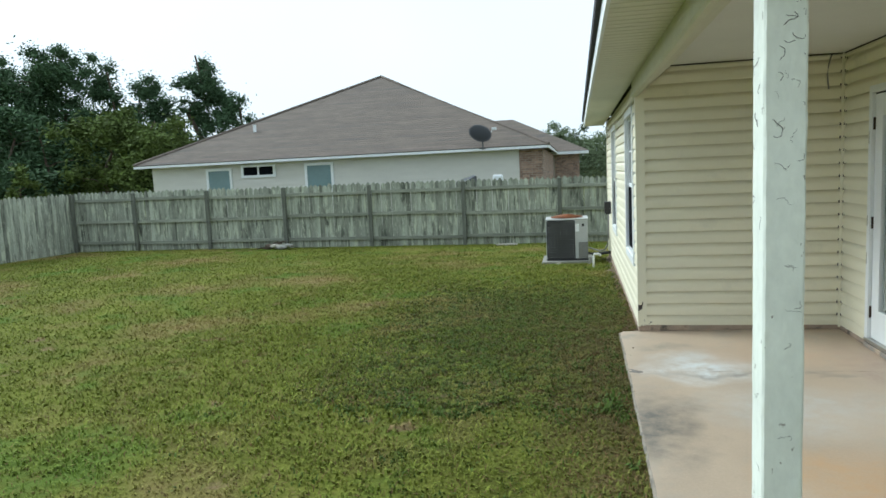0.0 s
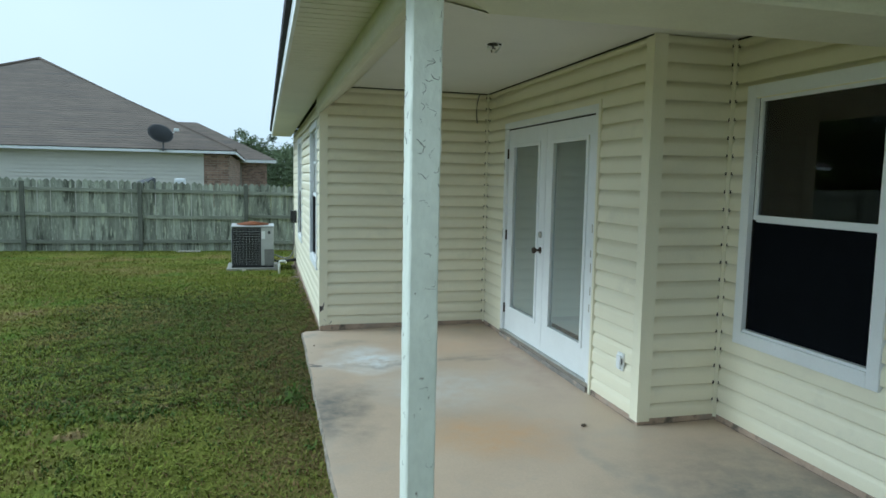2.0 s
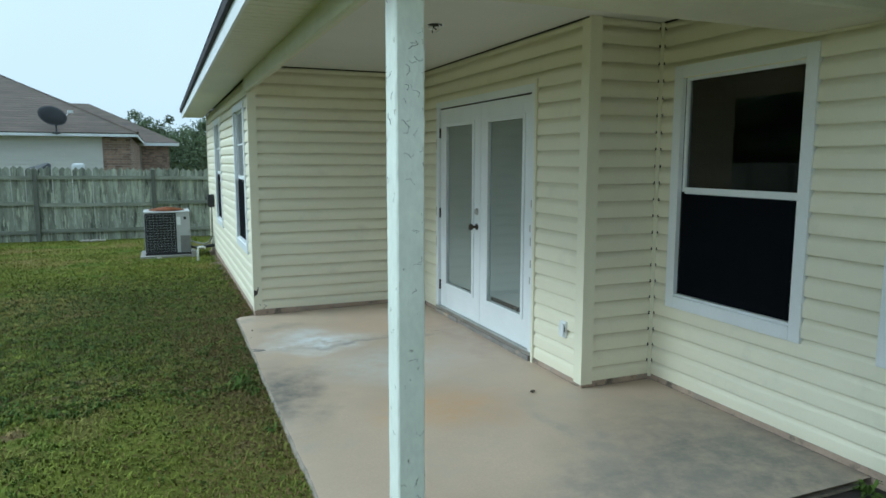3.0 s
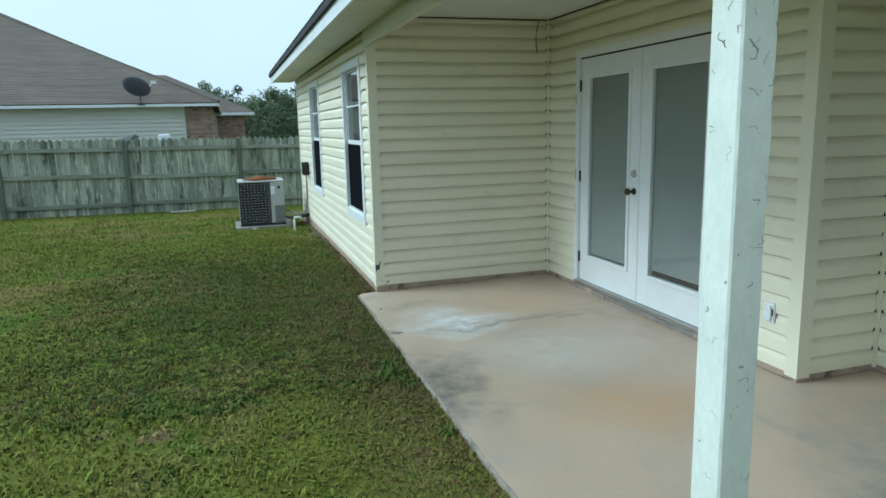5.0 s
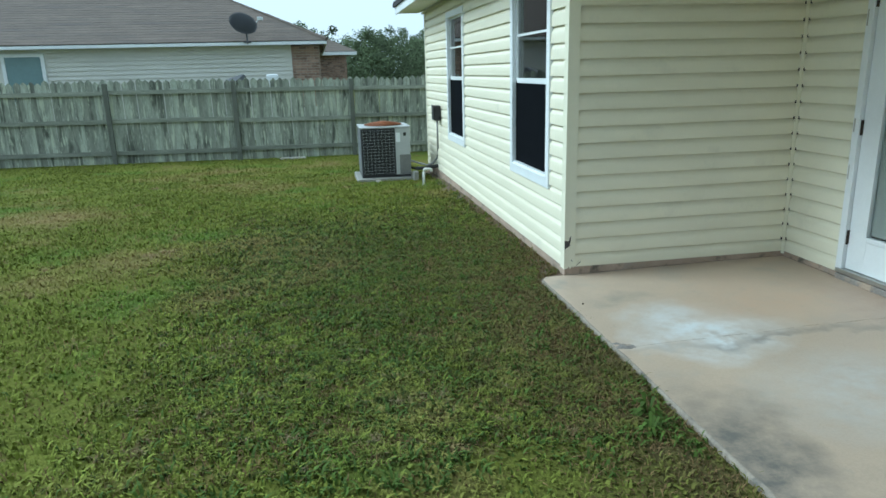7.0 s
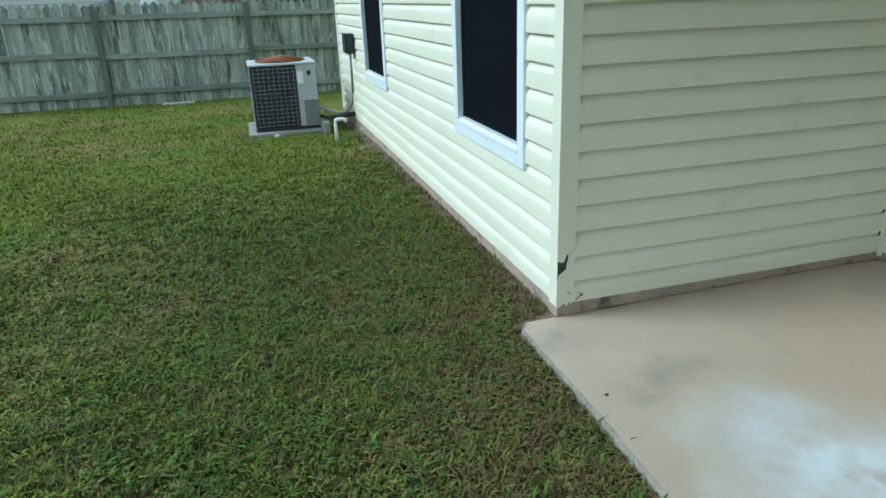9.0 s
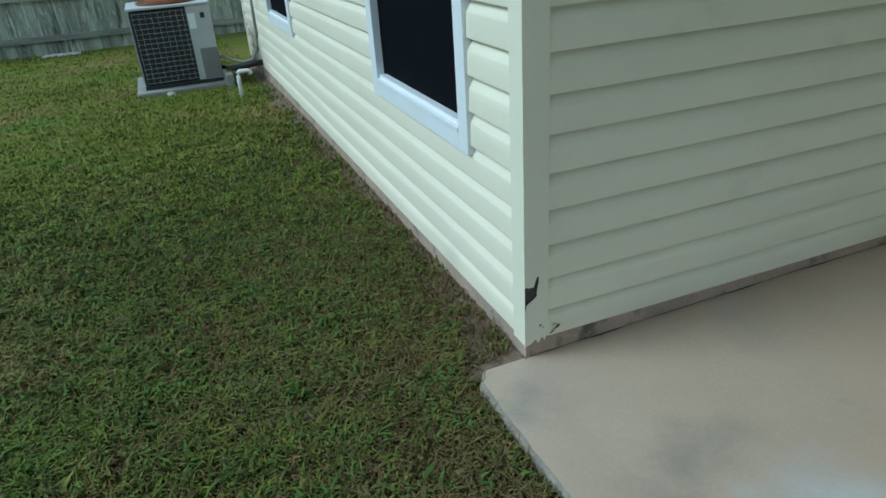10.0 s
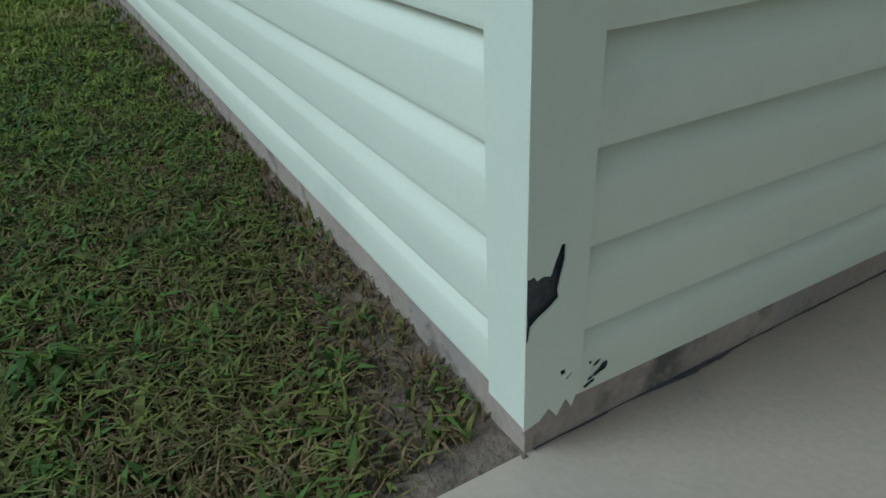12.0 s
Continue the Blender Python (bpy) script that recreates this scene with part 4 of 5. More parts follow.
condenser()
solid("equipment_pad", bx(B(), -1.235, -0.33, 5.50, 6.42, -0.22, -0.066, 0.012), PAD, "square concrete pad under the condenser", "pad")
bm = tube(B(), [(-0.33, 4.86, -0.16), (-0.33, 4.86, 0.10), (-0.328, 4.86, 0.125), (-0.315, 4.86, 0.138), (-0.24, 4.86, 0.138), (-0.222, 4.86, 0.13), (-0.217, 4.86, 0.10)], 0.019, 10)
solid("drain_pipe", bm, PVC, "white plastic drain pipe standing in the grass", "pipe", smooth=True)
o = thing("disconnect_box", "black electrical disconnect box on the siding", "electrical box", m=side(-0.018, 5.28))
part("box_body", bx(B(), 0, 0.17, -0.09, 0, 0.79, 1.0, 0.008), BLACK, o)
part("box_lid", bx(B(), -0.006, 0.176, -0.104, -0.091, 0.80, 1.008, 0.006), BLACK, o)
pts = [(-0.06, 5.19, 0.80), (-0.065, 5.15, 0.60), (-0.07, 5.12, 0.40), (-0.085, 5.13, 0.26), (-0.13, 5.2, 0.17), (-0.21, 5.32, 0.135), (-0.30, 5.48, 0.145), (-0.40, 5.62, 0.17)]
solid("electric_whip", tube(B(), pts, 0.014, 8), CABLE, "grey flexible conduit looping to the condenser", "conduit", smooth=True)
bm = tube(B(), [(-0.42, 5.70, 0.06), (-0.32, 5.60, 0.05), (-0.22, 5.52, 0.06), (-0.12, 5.48, 0.08), (-0.017, 5.46, 0.09)], 0.028, 8)
solid("refrigerant_line", bm, BLACK, "black insulated pipe between condenser and wall", "pipe", smooth=True)
bm = B()
bx(bm, -0.40, -0.33, 5.36, 5.52, -0.18, 0.03, 0.01)
solid("rubble_block", bm, PAD, "grey concrete lump beside the pad", "stone")
bm = B()
bmesh.ops.create_icosphere(bm, subdivisions=2, radius=0.035, matrix=pose(-0.93, 5.42, ground_z(-0.93, 5.42) + 0.01) @ Matrix.Diagonal((1.3, 1, 0.8, 1)))
solid("pale_stone", bm, SAPSTONE, "small pale stone by the pad", "stone")


# ---- fences ----
def fence(name, m, length, posts, label, slope=0.0, seed=1):
    """Local: u along, faces -y. Pickets behind three rails between posts."""
    o = thing(name, label, "fence", m=m)
    rng = random.Random(seed)
    top0, zb = 1.50, -0.30
    meshes = []
    for k in range(6):
        w = 0.1325 + 0.002 * rng.random()
        bm = B()
        h = 1.50 + 0.02 * rng.random() - zb
        c = 0.055 + 0.006 * rng.random()
        pr = [(0, 0), (w, 0), (w, h - c), (w - c, h), (c, h), (0, h - c)]
        fr = [bm.verts.new((x, 0, z)) for x, z in pr]
        bk = [bm.verts.new((x, 0.016, z)) for x, z in pr]
        bm.faces.new(fr), bm.faces.new(bk[::-1])
        for i in range(6):
            bm.faces.new((fr[i], bk[i], bk[(i + 1) % 6], fr[(i + 1) % 6]))
        meshes.append(mesh_of("picket", bm, FENCEWOOD))
    u = 0.0
    while u < length:
        ob = new("picket", rng.choice(meshes))
        ob.parent = o
        ob.matrix_local = pose(u, 0.003 * rng.random(), zb + 0.02 * rng.uniform(-1, 1) + 0.012 * math.sin(u * 0.8) + slope * u, 0, rng.uniform(-0.6, 0.6), 0)
        u += 0.1352
    for p, q in zip(posts, posts[1:] + (length,)):
        part("post", bx(B(), p - 0.045, p + 0.045, -0.150, -0.062, -0.45 + slope * p, 1.45 + slope * p + 0.03 * rng.random(), 0.006), POSTWOOD, o)
        for z in (1.24, 0.62, 0.0):
            s = 0.03 * rng.uniform(-1, 1)
            s += slope * (p + q) / 2
            rail = part("rail", bx(B(), -(q - p) / 2, (q - p) / 2, -0.060, -0.004, 0, 0.085, 0.004), RAILWOOD, o)
            rail.matrix_local = pose((p + q) / 2, 0, z + s, 0, -math.degrees(math.atan(slope)) + 0.3 * rng.uniform(-1, 1), 0)
    return o


fence("wooden_fence", pose(-15.02, 10.60, 0.02), 19.5, (0.02, 2.03, 4.32, 6.61, 9.04, 11.56, 14.01, 16.45, 18.9), "weathered grey wooden privacy fence with dog-eared pickets", slope=-0.0088)
fence("wooden_fence", pose(-15.05, -14, 0, 0, 0, 90) @ Matrix.Diagonal((1, 1, 1, 1)), 24.6, (), "weathered grey wooden fence seen from its smooth face", seed=4)

# ---- the neighbour's house ----
def brick_face(parent, m, length, z0, z1):
    """Running-bond bricks proud of their mortar. Local u, faces -y."""
    part("mortar_bed", bx(B(), 0, length, 0.0, 0.1, z0, z1), MORTAR, parent).matrix_local = m
    vs, fs, row, z = [], [], 0, z0
    while z < z1 - 0.02:
        u = -0.1 * (row % 2)
        while u < length:
            a, b = max(u, 0), min(u + 0.195, length)
            if b - a > 0.02:
                d = -0.008 - 0.003 * random.random()
                i = len(vs)
                zt = min(z + 0.060, z1)
                vs += [(a, d, z), (b, d, z), (b, d, zt), (a, d, zt), (a, 0.001, z), (b, 0.001, z), (b, 0.001, zt), (a, 0.001, zt)]
                fs += [(i, i + 1, i + 2, i + 3), (i, i + 4, i + 5, i + 1), (i + 3, i + 2, i + 6, i + 7), (i, i + 3, i + 7, i + 4), (i + 1, i + 5, i + 6, i + 2)]
            u += 0.205
        z, row = z + 0.070, row + 1
    ob = raw("bricks", vs, fs, BRICK, parent)
    ob.matrix_local = m
    tagged(ob, "red-brown brickwork", kind="stuff")


def shingle_slope(parent, a, b, c, d, rows):
    """Courses of shingles on the slope a-b (eave) to d-c (ridge), each a thin tilted strip with cut tabs."""
    a, b, c, d = map(Vector, (a, b, c, d))
    n = (b - a).cross(d - a).normalized()
    if n.z < 0:
        n = -n
    for r in range(rows):
        t0, t1 = r / rows, (r + 1) / rows
        p, q, s, e = a.lerp(d, t0), b.lerp(c, t0), b.lerp(c, t1), a.lerp(d, t1)
        up = n * 0.016
        vs = [p + up, q + up, s + n * 0.012, e + n * 0.012, p + n * 0.004, q + n * 0.004]
        ob = raw("shingle_course", [tuple(v) for v in vs], [(0, 1, 2, 3), (4, 5, 1, 0)], SHINGLE, parent)


def neighbour():
    o = thing("neighbour_house", "single-storey house with brown hip roof and pale siding", "house")
    ex0, ex1, ey, ez = -15.8, -1.40, 14.60, 2.235
    wx0, wx1, wy = -15.35, -1.62, 15.02
    px, py, pz = -8.68, 21.8, 5.80
    # walls
    wb = B()
    bx(wb, wx0, wx1, wy, wy + 0.15, -0.5, ez), bx(wb, wx0, wx0 + 0.15, wy + 0.15, 28, -0.5, ez), bx(wb, wx1 - 0.15, wx1, wy + 0.15, 28, -0.5, ez)
    bx(wb, wx0 + 0.15, wx1 - 0.15, 27.85, 28, -0.5, ez)
    main = part("outer_wall", wb, NSIDING, o)
    z = 0.9
    while z < ez - 0.02:
        bm = B()
        v = [bm.verts.new(q) for q in ((wx0, wy - 0.034, z), (-2.36, wy - 0.034, z), (-2.36, wy - 0.004, z + 0.115), (wx0, wy - 0.004, z + 0.115), (wx0, wy, z), (-2.36, wy, z))]
        bm.faces.new(v[:4]), bm.faces.new((v[4], v[5], v[1], v[0]))
        part("siding_course", bm, NSIDING, main)
        z += 0.115
    brick_face(o, Matrix.Translation((-2.36, wy - 0.012, 0)), 0.74, 0.6, ez)
    brick_face(o, pose(wx1 + 0.013, wy, 0, 0, 0, 90), 9.5, 0.6, ez)
    # windows
    for x0, x1, z0, z1, two in ((-13.25, -12.28, 0.9, 2.13, False), (-11.92, -10.66, 1.76, 2.21, True), (-9.60, -8.58, 0.9, 2.16, False)):
        bm, t = B(), 0.085
        bx(bm, x0, x0 + t, wy - 0.075, wy, z0, z1), bx(bm, x1 - t, x1, wy - 0.075, wy, z0, z1), bx(bm, x0 + t, x1 - t, wy - 0.075, wy, z1 - t, z1), bx(bm, x0 + t, x1 - t, wy - 0.075, wy, z0, z0 + t)
        w = part("window", bm, NTRIM, o, "white-trimmed window")
        if two:
            part("mullion", bx(B(), (x0 + x1) / 2 - 0.03, (x0 + x1) / 2 + 0.03, wy - 0.07, wy, z0 + t, z1 - t), NTRIM, w)
        part("pane", bx(B(), x0 + t, x1 - t, wy - 0.048, wy - 0.042, z0 + t, z1 - t), SCREEN if two else NGLASS, w)
    # roof
    vs = [(ex0, ey, ez + 0.11), (ex1, ey, ez + 0.11), (ex1, 29, ez + 0.11), (ex0, 29, ez + 0.11), (px, py, pz)]
    roof = raw("roof", vs, [(0, 1, 4), (1, 2, 4), (2, 3, 4), (3, 0, 4), (3, 2, 1, 0)], SHINGLE, o)
    tagged(roof, "brown shingled hip roof")
    shingle_slope(roof, vs[0], vs[1], vs[4], vs[4], 46)
    shingle_slope(roof, vs[1], vs[2], vs[4], vs[4], 30)
    for p in (vs[0], vs[1]):
        part("hip_cap", tube(B(), [(p[0], p[1], p[2] + 0.02), (px, py, pz + 0.03)], 0.06, 6), SHINGLE, roof)
    part("fascia", bx(B(), ex0, ex1, ey, ey + 0.03, ez + 0.015, ez + 0.095), NTRIM, o, "white fascia board")
    part("fascia", bx(B(), ex1 - 0.03, ex1, ey + 0.03, 29, ez + 0.015, ez + 0.095), NTRIM, o, "white fascia board")
    part("soffit", bx(B(), ex0, ex1 - 0.031, ey + 0.031, wy - 0.03, ez + 0.03, ez + 0.05), NTRIM, o)
    # rear wing with brick walls
    vx, vy = -0.03, 24.6
    wing = part("wing_wall", bx(B(), -6, vx - 0.45, vy + 0.47, 32, -0.5, 2.22), MORTAR, o)
    brick_face(o, Matrix.Translation((-1.55, vy + 0.455, 0)), 1.1, 0.4, 2.22)
    rv = [(-9, vy, 2.33), (vx, vy, 2.33), (vx, 33, 2.33), (-9, 33, 2.33), (-9, vy + 3.9, 4.15), (vx - 3.7, vy + 3.9, 4.15)]
    wroof = raw("wing_roof", rv, [(0, 1, 5, 4), (1, 2, 5), (2, 3, 4, 5), (3, 0, 4), (3, 2, 1, 0)], SHINGLE, o)
    shingle_slope(wroof, rv[0], rv[1], rv[5], rv[4], 22)
    part("fascia", bx(B(), -6, vx, vy, vy + 0.03, 2.20, 2.325), NTRIM, o, "white fascia board")
    part("soffit", bx(B(), -6, vx, vy + 0.031, vy + 0.46, 2.2, 2.22), NTRIM, o)
    # vent pipe on the left slope
    part("vent_pipe", tube(B(), [(-12.25, 16.9, 3.2), (-12.25, 16.9, 3.72)], 0.06, 8), NTRIM, o, "white roof vent pipe")


neighbour()


def dish():
    o = thing("satellite_dish", "dark grey satellite dish on the neighbour's eave", "satellite dish", m=pose(-3.45, 14.52, 2.77))
    bm = B()
    rings, seg = [], 28
    for k in range(6):
        r = k / 5
        rings.append([bm.verts.new((0.38 * r * math.cos(t * math.tau / seg), 0.10 * r * r - 0.10, 0.29 * r * math.sin(t * math.tau / seg))) for t in range(seg if k else 1)])
    for k in range(1, 5):
        for t in range(seg):
            bm.faces.new((rings[k][t], rings[k][(t + 1) % seg], rings[k + 1][(t + 1) % seg], rings[k + 1][t]))
    for t in range(seg):
        bm.faces.new((rings[0][0], rings[1][t], rings[1][(t + 1) % seg]))
    bmesh.ops.solidify(bm, geom=bm.faces[:], thickness=0.015)
    p = part("reflector", bm, DISH, o, smooth=True)
    p.matrix_local = pose(-0.06, 0, 0.03, -22, 8, 28)
    part("mast", tube(B(), [(0.0, 0.03, -0.48), (0.0, 0.06, -0.30), (-0.02, 0.06, 0.0)], 0.024, 8), DISH, o)
    part("mount_plate", bx(B(), -0.1, 0.1, 0.03, 0.10, -0.46, -0.42), DISH, o)
    part("feed_arm", tube(B(), [(0.02, 0.06, -0.12), (0.22, 0.20, 0.02), (0.34, 0.28, 0.15)], 0.018, 6), SILVER, o)
    part("feed_horn", bx(B(), 0.28, 0.42, 0.22, 0.34, 0.12, 0.20, 0.01), NTRIM, o, "pale receiver head")


dish()
bm = B()
bmesh.ops.create_cone(bm, cap_ends=True, segments=5, radius1=0.30, radius2=0.05, depth=0.34, matrix=pose(-3.5, 12.4, 1.36, 10, 35, 20))
tube(bm, [(-3.5, 12.4, -0.3), (-3.5, 12.4, 1.2)], 0.05, 6)
solid("folded_parasol", bm, DISH, "grey folded parasol top behind the fence", "parasol")
bm = B()
bx(bm, -2.90, -2.62, 12.25, 12.55, 1.25, 1.50, 0.06), bx(bm, -2.79, -2.73, 12.35, 12.45, -0.35, 1.28)
solid("white_post_box", bm, NTRIM, "white box on a post behind the fence", "box")


# ---- rubbish at the fence foot ----
rng = random.Random(9)
o = thing("brush_pile", "small heap of sticks and stones at the fence", "debris", m=pose(-8.45, 10.15, ground_z(-8.45, 10.15)))
for k in range(9):
    bm = B()
    bmesh.ops.create_icosphere(bm, subdivisions=1, radius=0.07 + 0.06 * rng.random(), matrix=Matrix.Translation((rng.uniform(-0.4, 0.4), rng.uniform(-0.15, 0.15), 0.04 + 0.08 * rng.random())) @ Matrix.Diagonal((1.7, 1, 0.6, 1)))
    part("stone", bm, (SAPSTONE, BARK, PAD)[k % 3], o)
for k in range(8):
    a, x = rng.uniform(-0.5, 0.5), rng.uniform(-0.6, 0.3)
    part("stick", tube(B(), [(x, rng.uniform(-0.2, 0.2), 0.05), (x + 0.6 * math.cos(a), 0.3 * math.sin(a), 0.08 + 0.15 * rng.random())], 0.015, 5), BARK, o)
bm = B()
for k in range(5):
    bmesh.ops.create_icosphere(bm, subdivisions=1, radius=0.06, matrix=pose(-2.55 + 0.1 * k, 10.2 + 0.03 * (k % 2), ground_z(-2.5, 10.2) + 0.02) @ Matrix.Diagonal((1.5, 1, 0.5, 1)))
solid("pale_rubble", bm, SAPSTONE, "few pale stones in the grass by the fence", "stone")


# ---- trees ----
def tree(name, x, y, h, spread, mat, label, seed, clumps=46, leaves=150, leaf=0.20, low=0.25):
    """A tapered trunk with limbs and an uneven crown of many small leaves in clumps."""
    rng = random.Random(seed)
    z0 = ground_z(x, y) - 0.1
    o = thing(name, label, "tree", m=pose(x, y, z0))
    bm = B()
    top = [(0, 0, 0)]
    for k in range(1, 7):
        top.append((0.12 * h * 0.1 * rng.uniform(-1, 1) * k, 0.1 * h * 0.1 * rng.uniform(-1, 1) * k, h * 0.95 * k / 6))
    tube(bm, top, 0.026 * h, 9, 0.005 * h)
    trunk = part("trunk", bm, BARK, o)
    ends = []
    for k in range(16):
        f = rng.uniform(low, 0.95)
        i = min(int(f * 6), 5)
        p = Vector(top[i]).lerp(Vector(top[i + 1]), f * 6 - i)
        a, r = rng.uniform(0, math.tau), spread * (1.15 - f) ** 0.6 * rng.uniform(0.6, 1.0)
        q = p + Vector((r * math.cos(a), r * math.sin(a), 0.35 * r * rng.uniform(0.2, 1.2)))
        part("limb", tube(B(), [p, p.lerp(q, 0.5) + Vector((0, 0, 0.08 * r)), q], 0.009 * h * (1.2 - f), 5, 0.002 * h), BARK, trunk)
        ends += [q, p.lerp(q, 0.6)]
    vs, fs = [], []
    for k in range(clumps):
        c = ends[k % len(ends)] + Vector((rng.gauss(0, 0.20), rng.gauss(0, 0.20), rng.gauss(0, 0.16))) * spread
        s = spread * rng.uniform(0.14, 0.40) * (1.15 - 0.5 * min(1, c.z / h))
        for j in range(leaves):
            d = Vector((rng.gauss(0, 1), rng.gauss(0, 1), rng.gauss(0, 0.75)))
            d = d.normalized() * abs(rng.gauss(0.35, 0.45))
            p = c + d * s
            u = Vector((rng.gauss(0, 1), rng.gauss(0, 1), rng.gauss(0, 0.6))).normalized()
            v = u.orthogonal().normalized()
            e = leaf * rng.uniform(0.5, 1.2)
            i = len(vs)
            vs += [tuple(p - u * e), tuple(p + v * e * 0.45), tuple(p + u * e), tuple(p - v * e * 0.45)]
            fs.append((i, i + 1, i + 2, i + 3))
    raw("crown", vs, fs, mat, o)


tree("tree", -29.0, 27.2, 9.7, 3.6, LEAF_DARK, "tall dark green leafy tree beyond the fence", 1, 120, 594, 0.099, low=0.2)
tree("tree", -34.2, 28.0, 8.9, 4.2, LEAF_DARK, "broad dark green tree beyond the fence", 2, 110, 540, 0.099, low=0.15)
tree("tree", -26.8, 28.6, 9.0, 3.0, LEAF_DARK, "tall dark green tree with an uneven top", 8, 100, 540, 0.095, low=0.2)
tree("tree", -24.2, 27.5, 7.5, 2.6, LEAF_DARK, "dark green tree behind the bushes", 10, 90, 468, 0.092, low=0.15)
tree("tree", -20.6, 27.0, 9.1, 2.0, LEAF_DARK, "slender airy tree behind the house", 5, 120, 306, 0.088, low=0.2)
tree("tree", -18.2, 27.5, 6.9, 2.0, LEAF_DARK, "slender airy tree behind the house", 6, 70, 324, 0.088, low=0.2)
tree("tree", -19.0, 20.4, 5.0, 2.2, LEAF_LIGHT, "yellow-green leafy tree beyond the fence", 3, 70, 306, 0.102, low=0.08)
tree("tree", -21.4, 20.6, 5.5, 2.3, LEAF_LIGHT, "yellow-green bushy tree beyond the fence", 4, 70, 306, 0.102, low=0.08)
tree("tree", -23.8, 20.0, 5.0, 2.3, LEAF_DARK, "low dark bushy tree beyond the fence", 7, 60, 306, 0.109, low=0.05)
tree("tree", -26.2, 20.5, 5.6, 2.5, LEAF_DARK, "low dark bushy tree beyond the fence", 11, 60, 306, 0.109, low=0.05)
tree("tree", -28.9, 20.5, 6.0, 2.6, LEAF_DARK, "dark leafy tree beyond the fence", 12, 60, 306, 0.109, low=0.05)
tree("tree", -22.6, 17.0, 3.1, 1.0, LEAF_LIGHT, "small yellow-green sapling beyond the fence", 13, 30, 162, 0.095, low=0.2)


def far_wood():
    """The wooded skyline between the two houses."""
    rng = random.Random(12)
    vs, fs = [], []
    for k in range(230):
        y = rng.uniform(70, 100)
        x = rng.uniform(-26, 34)
        h = 5.7 + 1.0 * noise.noise((x * 0.22, 0, 5)) + 0.9 * rng.random()
        s = rng.uniform(1.0, 2.0)
        if rng.random() < 0.18:
            h, s = h + rng.uniform(0.2, 0.9), rng.uniform(0.8, 1.2)
        for c in range(6):
            cx, cy, cz = x + rng.gauss(0, 0.7), y + rng.gauss(0, 0.7), h - s * 0.9 - c * h * 0.14
            for j in range(120):
                d = Vector((rng.gauss(0, 1), rng.gauss(0, 1), rng.gauss(0, 0.8))).normalized() * rng.random() ** 0.4 * s * (0.62 + 0.12 * c)
                p = Vector((cx, cy, cz)) + d
                u = Vector((rng.gauss(0, 1), rng.gauss(0, 1), rng.gauss(0, 0.6))).normalized()
                v = u.orthogonal().normalized()
                e = rng.uniform(0.08, 0.19)
                i = len(vs)
                vs += [tuple(p - u * e), tuple(p + v * e * 0.6), tuple(p + u * e), tuple(p - v * e * 0.6)]
                fs.append((i, i + 1, i + 2, i + 3))
    tagged(raw("far_wood", vs, fs, LEAF_FAR), "distant green pine and oak wood", "woods", kind="stuff")


far_wood()


# ---- grass ----
def soil_edge(y):
    """How far the bare soil reaches from the wing's foundation."""
    return 0.080 + 0.05 * noise.noise((y * 1.3, 4, 0)) + 0.07 * noise.noise((y * 4.1, 9, 0)) + 0.13 * max(0, 1 - y / 0.75)


def bare_soil():
    vs, fs, n, m = [], [], 130, 6
    for i in range(n + 1):
        y = -0.02 + (FAR_Y + 0.05) * i / n
        e = soil_edge(y) + 0.05
        for j in range(m + 1):
            t = j / m
            x = -0.012 - t * (e + 0.04)
            vs.append((x, y, ground_z(x, y) + 0.030 * (1 - t) ** 2 + 0.008 * noise.noise((x * 9, y * 9, 2)) - 0.014 * t + 0.006))
    for i in range(n):
        for j in range(m):
            a = i * (m + 1) + j
            fs.append((a, a + 1, a + m + 2, a + m + 1))
    tagged(raw("ground_soil", vs, fs, SOIL, smooth=True), "bare sandy soil along the foundation", "soil", kind="structure")


bare_soil()


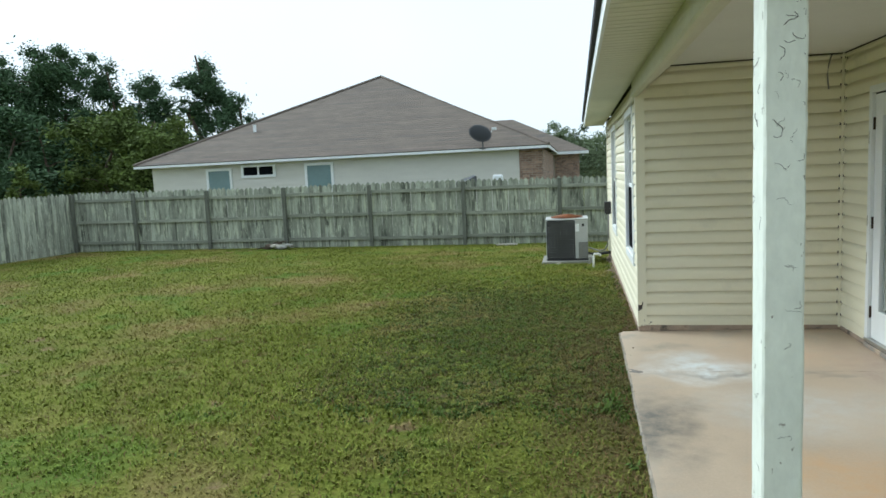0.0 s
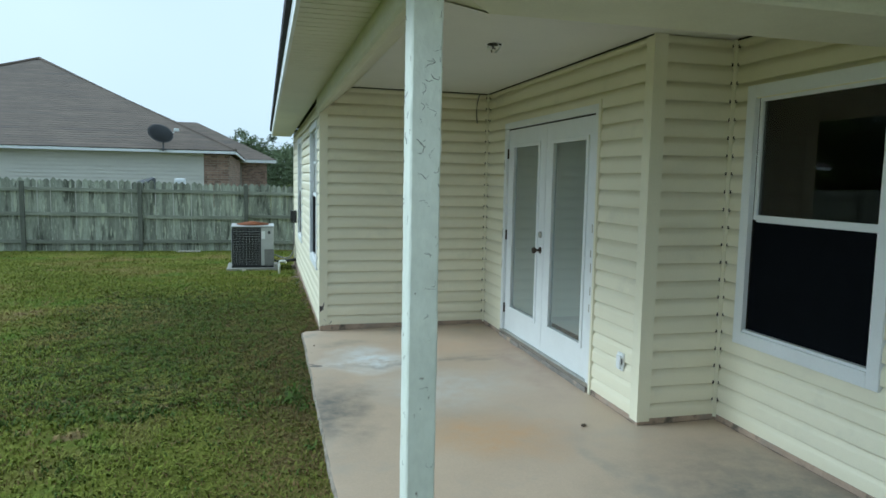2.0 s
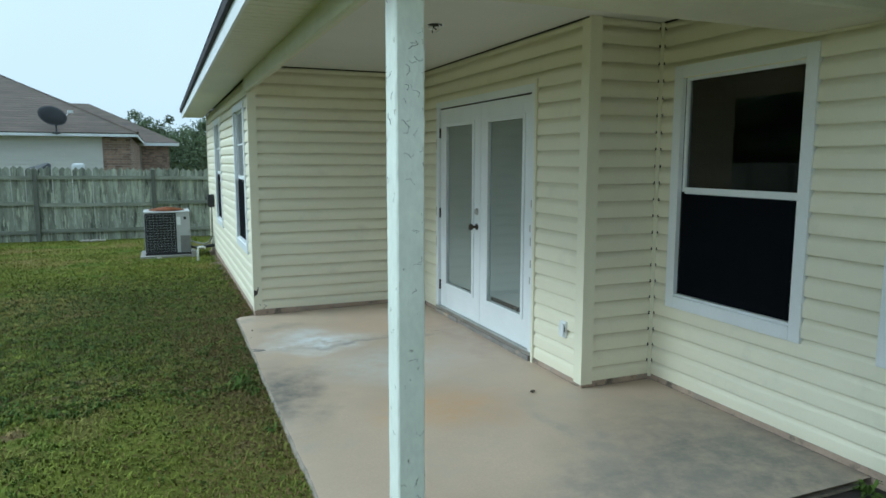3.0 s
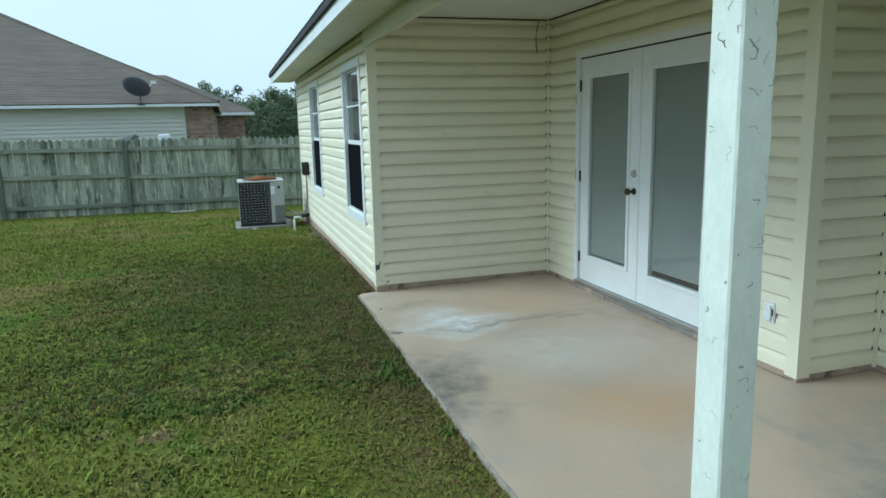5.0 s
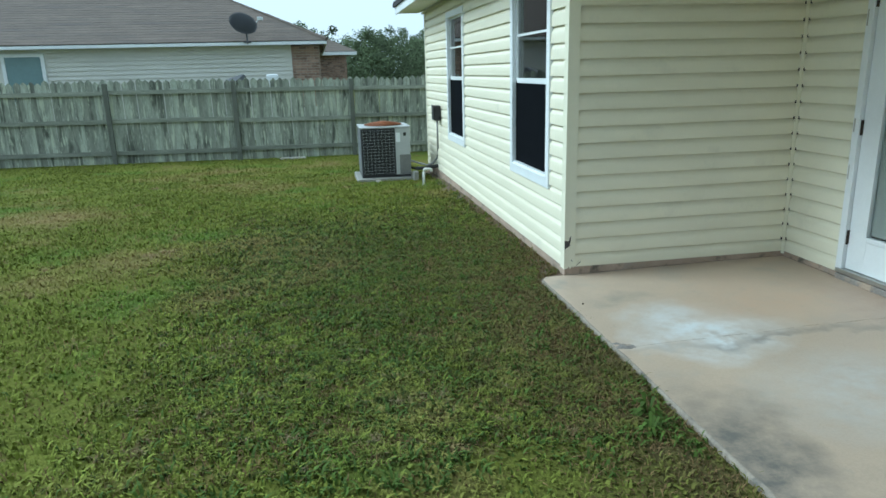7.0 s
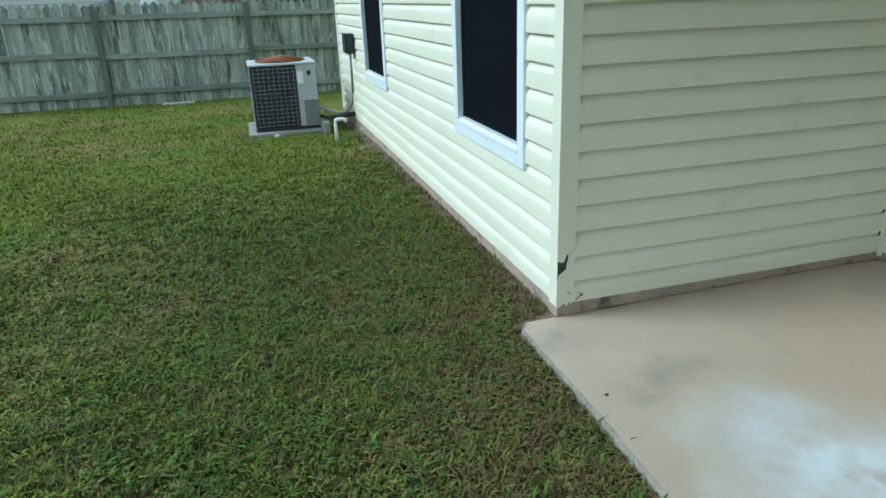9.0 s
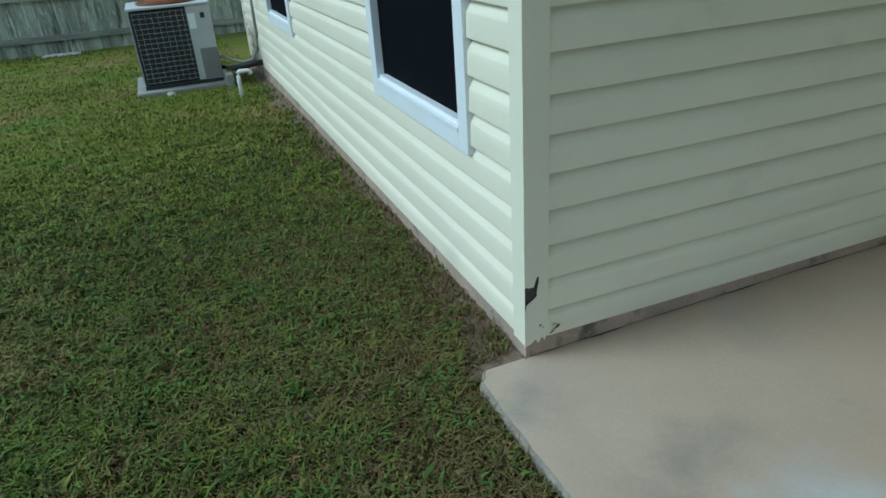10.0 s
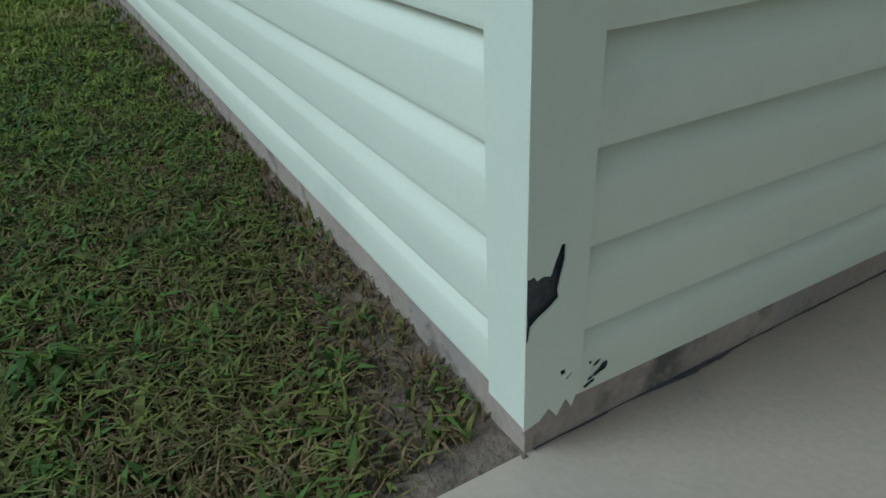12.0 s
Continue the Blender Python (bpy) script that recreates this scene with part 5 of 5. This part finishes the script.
def blades(name, n, xr, yr, h, w, mat, label, seed, keep=None, lean=1.2, clump=0.0, fade=0.3, gaps=0.0):
    """Many bent blades of grass, each a tapering two-piece strip."""
    r = np.random.default_rng(seed)
    x, y = r.uniform(*xr, n), r.uniform(*yr, n)
    if clump:
        k = r.integers(0, max(1, n // 9), n)
        cx, cy = r.uniform(*xr, n), r.uniform(*yr, n)
        x, y = cx[k] + r.normal(0, clump, n), cy[k] + r.normal(0, clump, n)
    if gaps:
        cell = np.random.default_rng(77).random((256, 256))
        def lumps(size):
            u, v = (x + 40) / size, (y + 40) / size
            i, j = np.floor(u).astype(int), np.floor(v).astype(int)
            fu, fv = u - i, v - j
            fu, fv = fu * fu * (3 - 2 * fu), fv * fv * (3 - 2 * fv)
            c = lambda a, b: cell[(i + a) % 256, (j + b) % 256]
            return (c(0, 0) * (1 - fu) + c(1, 0) * fu) * (1 - fv) + (c(0, 1) * (1 - fu) + c(1, 1) * fu) * fv
        tuft = 0.6 * lumps(0.055) + 0.4 * lumps(0.16)
    else:
        tuft = np.full(n, 0.5)
    ok = ~((x > -0.215) & (y > -4.98) & (y < 0.05)) & (x < -0.02)
    if fade:
        soft = np.minimum((x - xr[0]) / (fade * (xr[1] - xr[0])), (yr[1] - y) / (fade * (yr[1] - yr[0])))
        ok &= r.random(n) < np.clip(soft, 0, 1)
    if gaps:
        ok &= r.random(n) < np.clip((tuft - 0.5 + 0.16) * 3.2, 1 - gaps, 1)
    if keep is not None:
        ok &= keep(x, y, r)
    edge = np.array([soil_edge(v) for v in np.linspace(0, FAR_Y, 300)])
    near = np.interp(y, np.linspace(0, FAR_Y, 300), edge)
    thin = (y > -0.03) & (y < FAR_Y) & (-x < near)
    ok &= ~(thin & (r.random(n) > (0.55 if mat is STRAW else 0.16)))
    x, y, tuft = x[ok], y[ok], tuft[ok]
    n = len(x)
    z = np.array([ground_z(a, b) for a, b in zip(x, y)]) + 0.002
    reach = np.interp(y, np.linspace(0, FAR_Y, 300), edge) + 0.09
    t = np.clip((-x - 0.012) / reach, 0, 1)
    z += np.where((y > -0.03) & (y < FAR_Y) & (t < 1), 0.030 * (1 - t) ** 2 - 0.014 * t + 0.008, 0)
    a, hh, ww = r.uniform(0, math.tau, n), h * r.uniform(0.45, 1.25, n) * (0.45 + 1.1 * tuft), w * r.uniform(0.6, 1.3, n)
    ln = lean * r.uniform(0.2, 1.5, n) * hh
    dx, dy = np.cos(a), np.sin(a)
    sx, sy = -dy * ww, dx * ww
    P = np.empty((n, 5, 3))
    P[:, 0] = np.stack((x - sx, y - sy, z - 0.006), 1)
    P[:, 1] = np.stack((x + sx, y + sy, z - 0.006), 1)
    P[:, 2] = np.stack((x + sx * .8 + dx * ln * .4, y + sy * .8 + dy * ln * .4, z + hh * .62), 1)
    P[:, 3] = np.stack((x - sx * .8 + dx * ln * .4, y - sy * .8 + dy * ln * .4, z + hh * .62), 1)
    P[:, 4] = np.stack((x + dx * ln * 1.1, y + dy * ln * 1.1, z + hh * r.uniform(0.55, 1.0, n)), 1)
    i = np.arange(n)[:, None] * 5
    me = bpy.data.meshes.new(name)
    me.from_pydata(P.reshape(-1, 3).tolist(), [], (i + [0, 1, 2, 3]).tolist() + (i + [3, 2, 4]).tolist())
    me.materials.append(mat)
    ob = new(name, me)
    return tagged(ob, label, "grass", kind="stuff")


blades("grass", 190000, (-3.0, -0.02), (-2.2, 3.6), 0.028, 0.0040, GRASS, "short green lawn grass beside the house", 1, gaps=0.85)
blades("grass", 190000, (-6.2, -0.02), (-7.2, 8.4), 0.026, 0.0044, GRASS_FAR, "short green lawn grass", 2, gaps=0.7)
blades("grass", 90000, (-14.8, 0.0), (-3.5, 10.5), 0.030, 0.009, GRASS_FAR, "short green lawn grass toward the fence", 3, fade=0)
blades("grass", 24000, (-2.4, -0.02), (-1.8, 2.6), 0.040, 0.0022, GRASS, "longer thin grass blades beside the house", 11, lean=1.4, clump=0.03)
blades("dry_grass", 48000, (-2.8, -0.02), (-2.2, 3.2), 0.022, 0.0022, STRAW, "dry brown blades among the grass", 4, lean=1.6)
blades("dry_grass", 14000, (-1.4, -0.02), (-0.7, 1.9), 0.026, 0.0024, STRAW, "dry brown blades at the house corner", 16, lean=1.7)
blades("dry_grass", 16000, (-0.95, -0.02), (-4.6, 3.0), 0.024, 0.0028, STRAW, "dry brown blades along the patio edge", 15, lean=1.6)
blades("dry_grass", 26000, (-5.2, -0.02), (-7.2, 6.0), 0.024, 0.003, STRAW, "dry brown blades among the grass", 5, lean=1.6)
blades("clover", 15000, (-2.8, -0.02), (-2.4, 3.0), 0.038, 0.007, WEED, "broad-leaved weeds in the lawn", 6, clump=0.035, lean=1.1)
blades("clover", 6000, (-3.6, -0.02), (-7.0, 5.0), 0.028, 0.0065, WEED, "broad-leaved weeds in the lawn", 7, clump=0.05, lean=1.1)
blades("dry_grass", 9000, (-0.36, -0.02), (-0.02, 3.4), 0.015, 0.0018, STRAW, "dead grass stems on the bare soil", 17, lean=2.4, fade=0)
blades("grass", 2600, (-0.42, -0.02), (0.0, 4.0), 0.026, 0.0030, GRASS, "sparse grass at the edge of the soil", 18, clump=0.04, fade=0)
blades("edge_weeds", 260, (-0.34, -0.06), (-0.10, 0.09), 0.032, 0.005, WEED, "weeds at the slab corner", 8, clump=0.03, lean=1.0, fade=0,
       keep=lambda x, y, r: (y > -0.02))
blades("foundation_weeds", 700, (-0.14, -0.02), (0.05, 6.2), 0.032, 0.005, WEED, "weeds along the foundation", 9, clump=0.03, lean=1.0, fade=0)


def weed(x, y, size, seed):
    rng = random.Random(seed)
    bm = B()
    for k in range(26):
        a, l, up = rng.uniform(0, math.tau), size * rng.uniform(0.5, 1.0), rng.uniform(0.3, 1.1)
        d, s = Vector((math.cos(a), math.sin(a), 0)), Vector((-math.sin(a), math.cos(a), 0)) * size * 0.10
        p = Vector((0, 0, -0.01))
        q, e = p + d * l * 0.55 + Vector((0, 0, l * up)), p + d * l + Vector((0, 0, l * up * 0.8))
        v = [bm.verts.new(t) for t in (p, q + s, e, q - s)]
        bm.faces.new(v)
    solid("weed", bm, WEED, "bright green leafy weed in the lawn", "weed", group="weeds", m=pose(x, y, ground_z(x, y)))


for k, (x, y, s) in enumerate(((-0.36, -2.05, 0.10), (-0.42, -2.20, 0.09), (-0.34, -0.62, 0.05), (-0.15, 0.30, 0.05), (-0.55, 0.55, 0.08), (-0.75, 0.15, 0.07), (-0.30, -3.1, 0.07))):
    weed(x, y, s, k)
weed(2.28, -5.03, 0.10, 31)
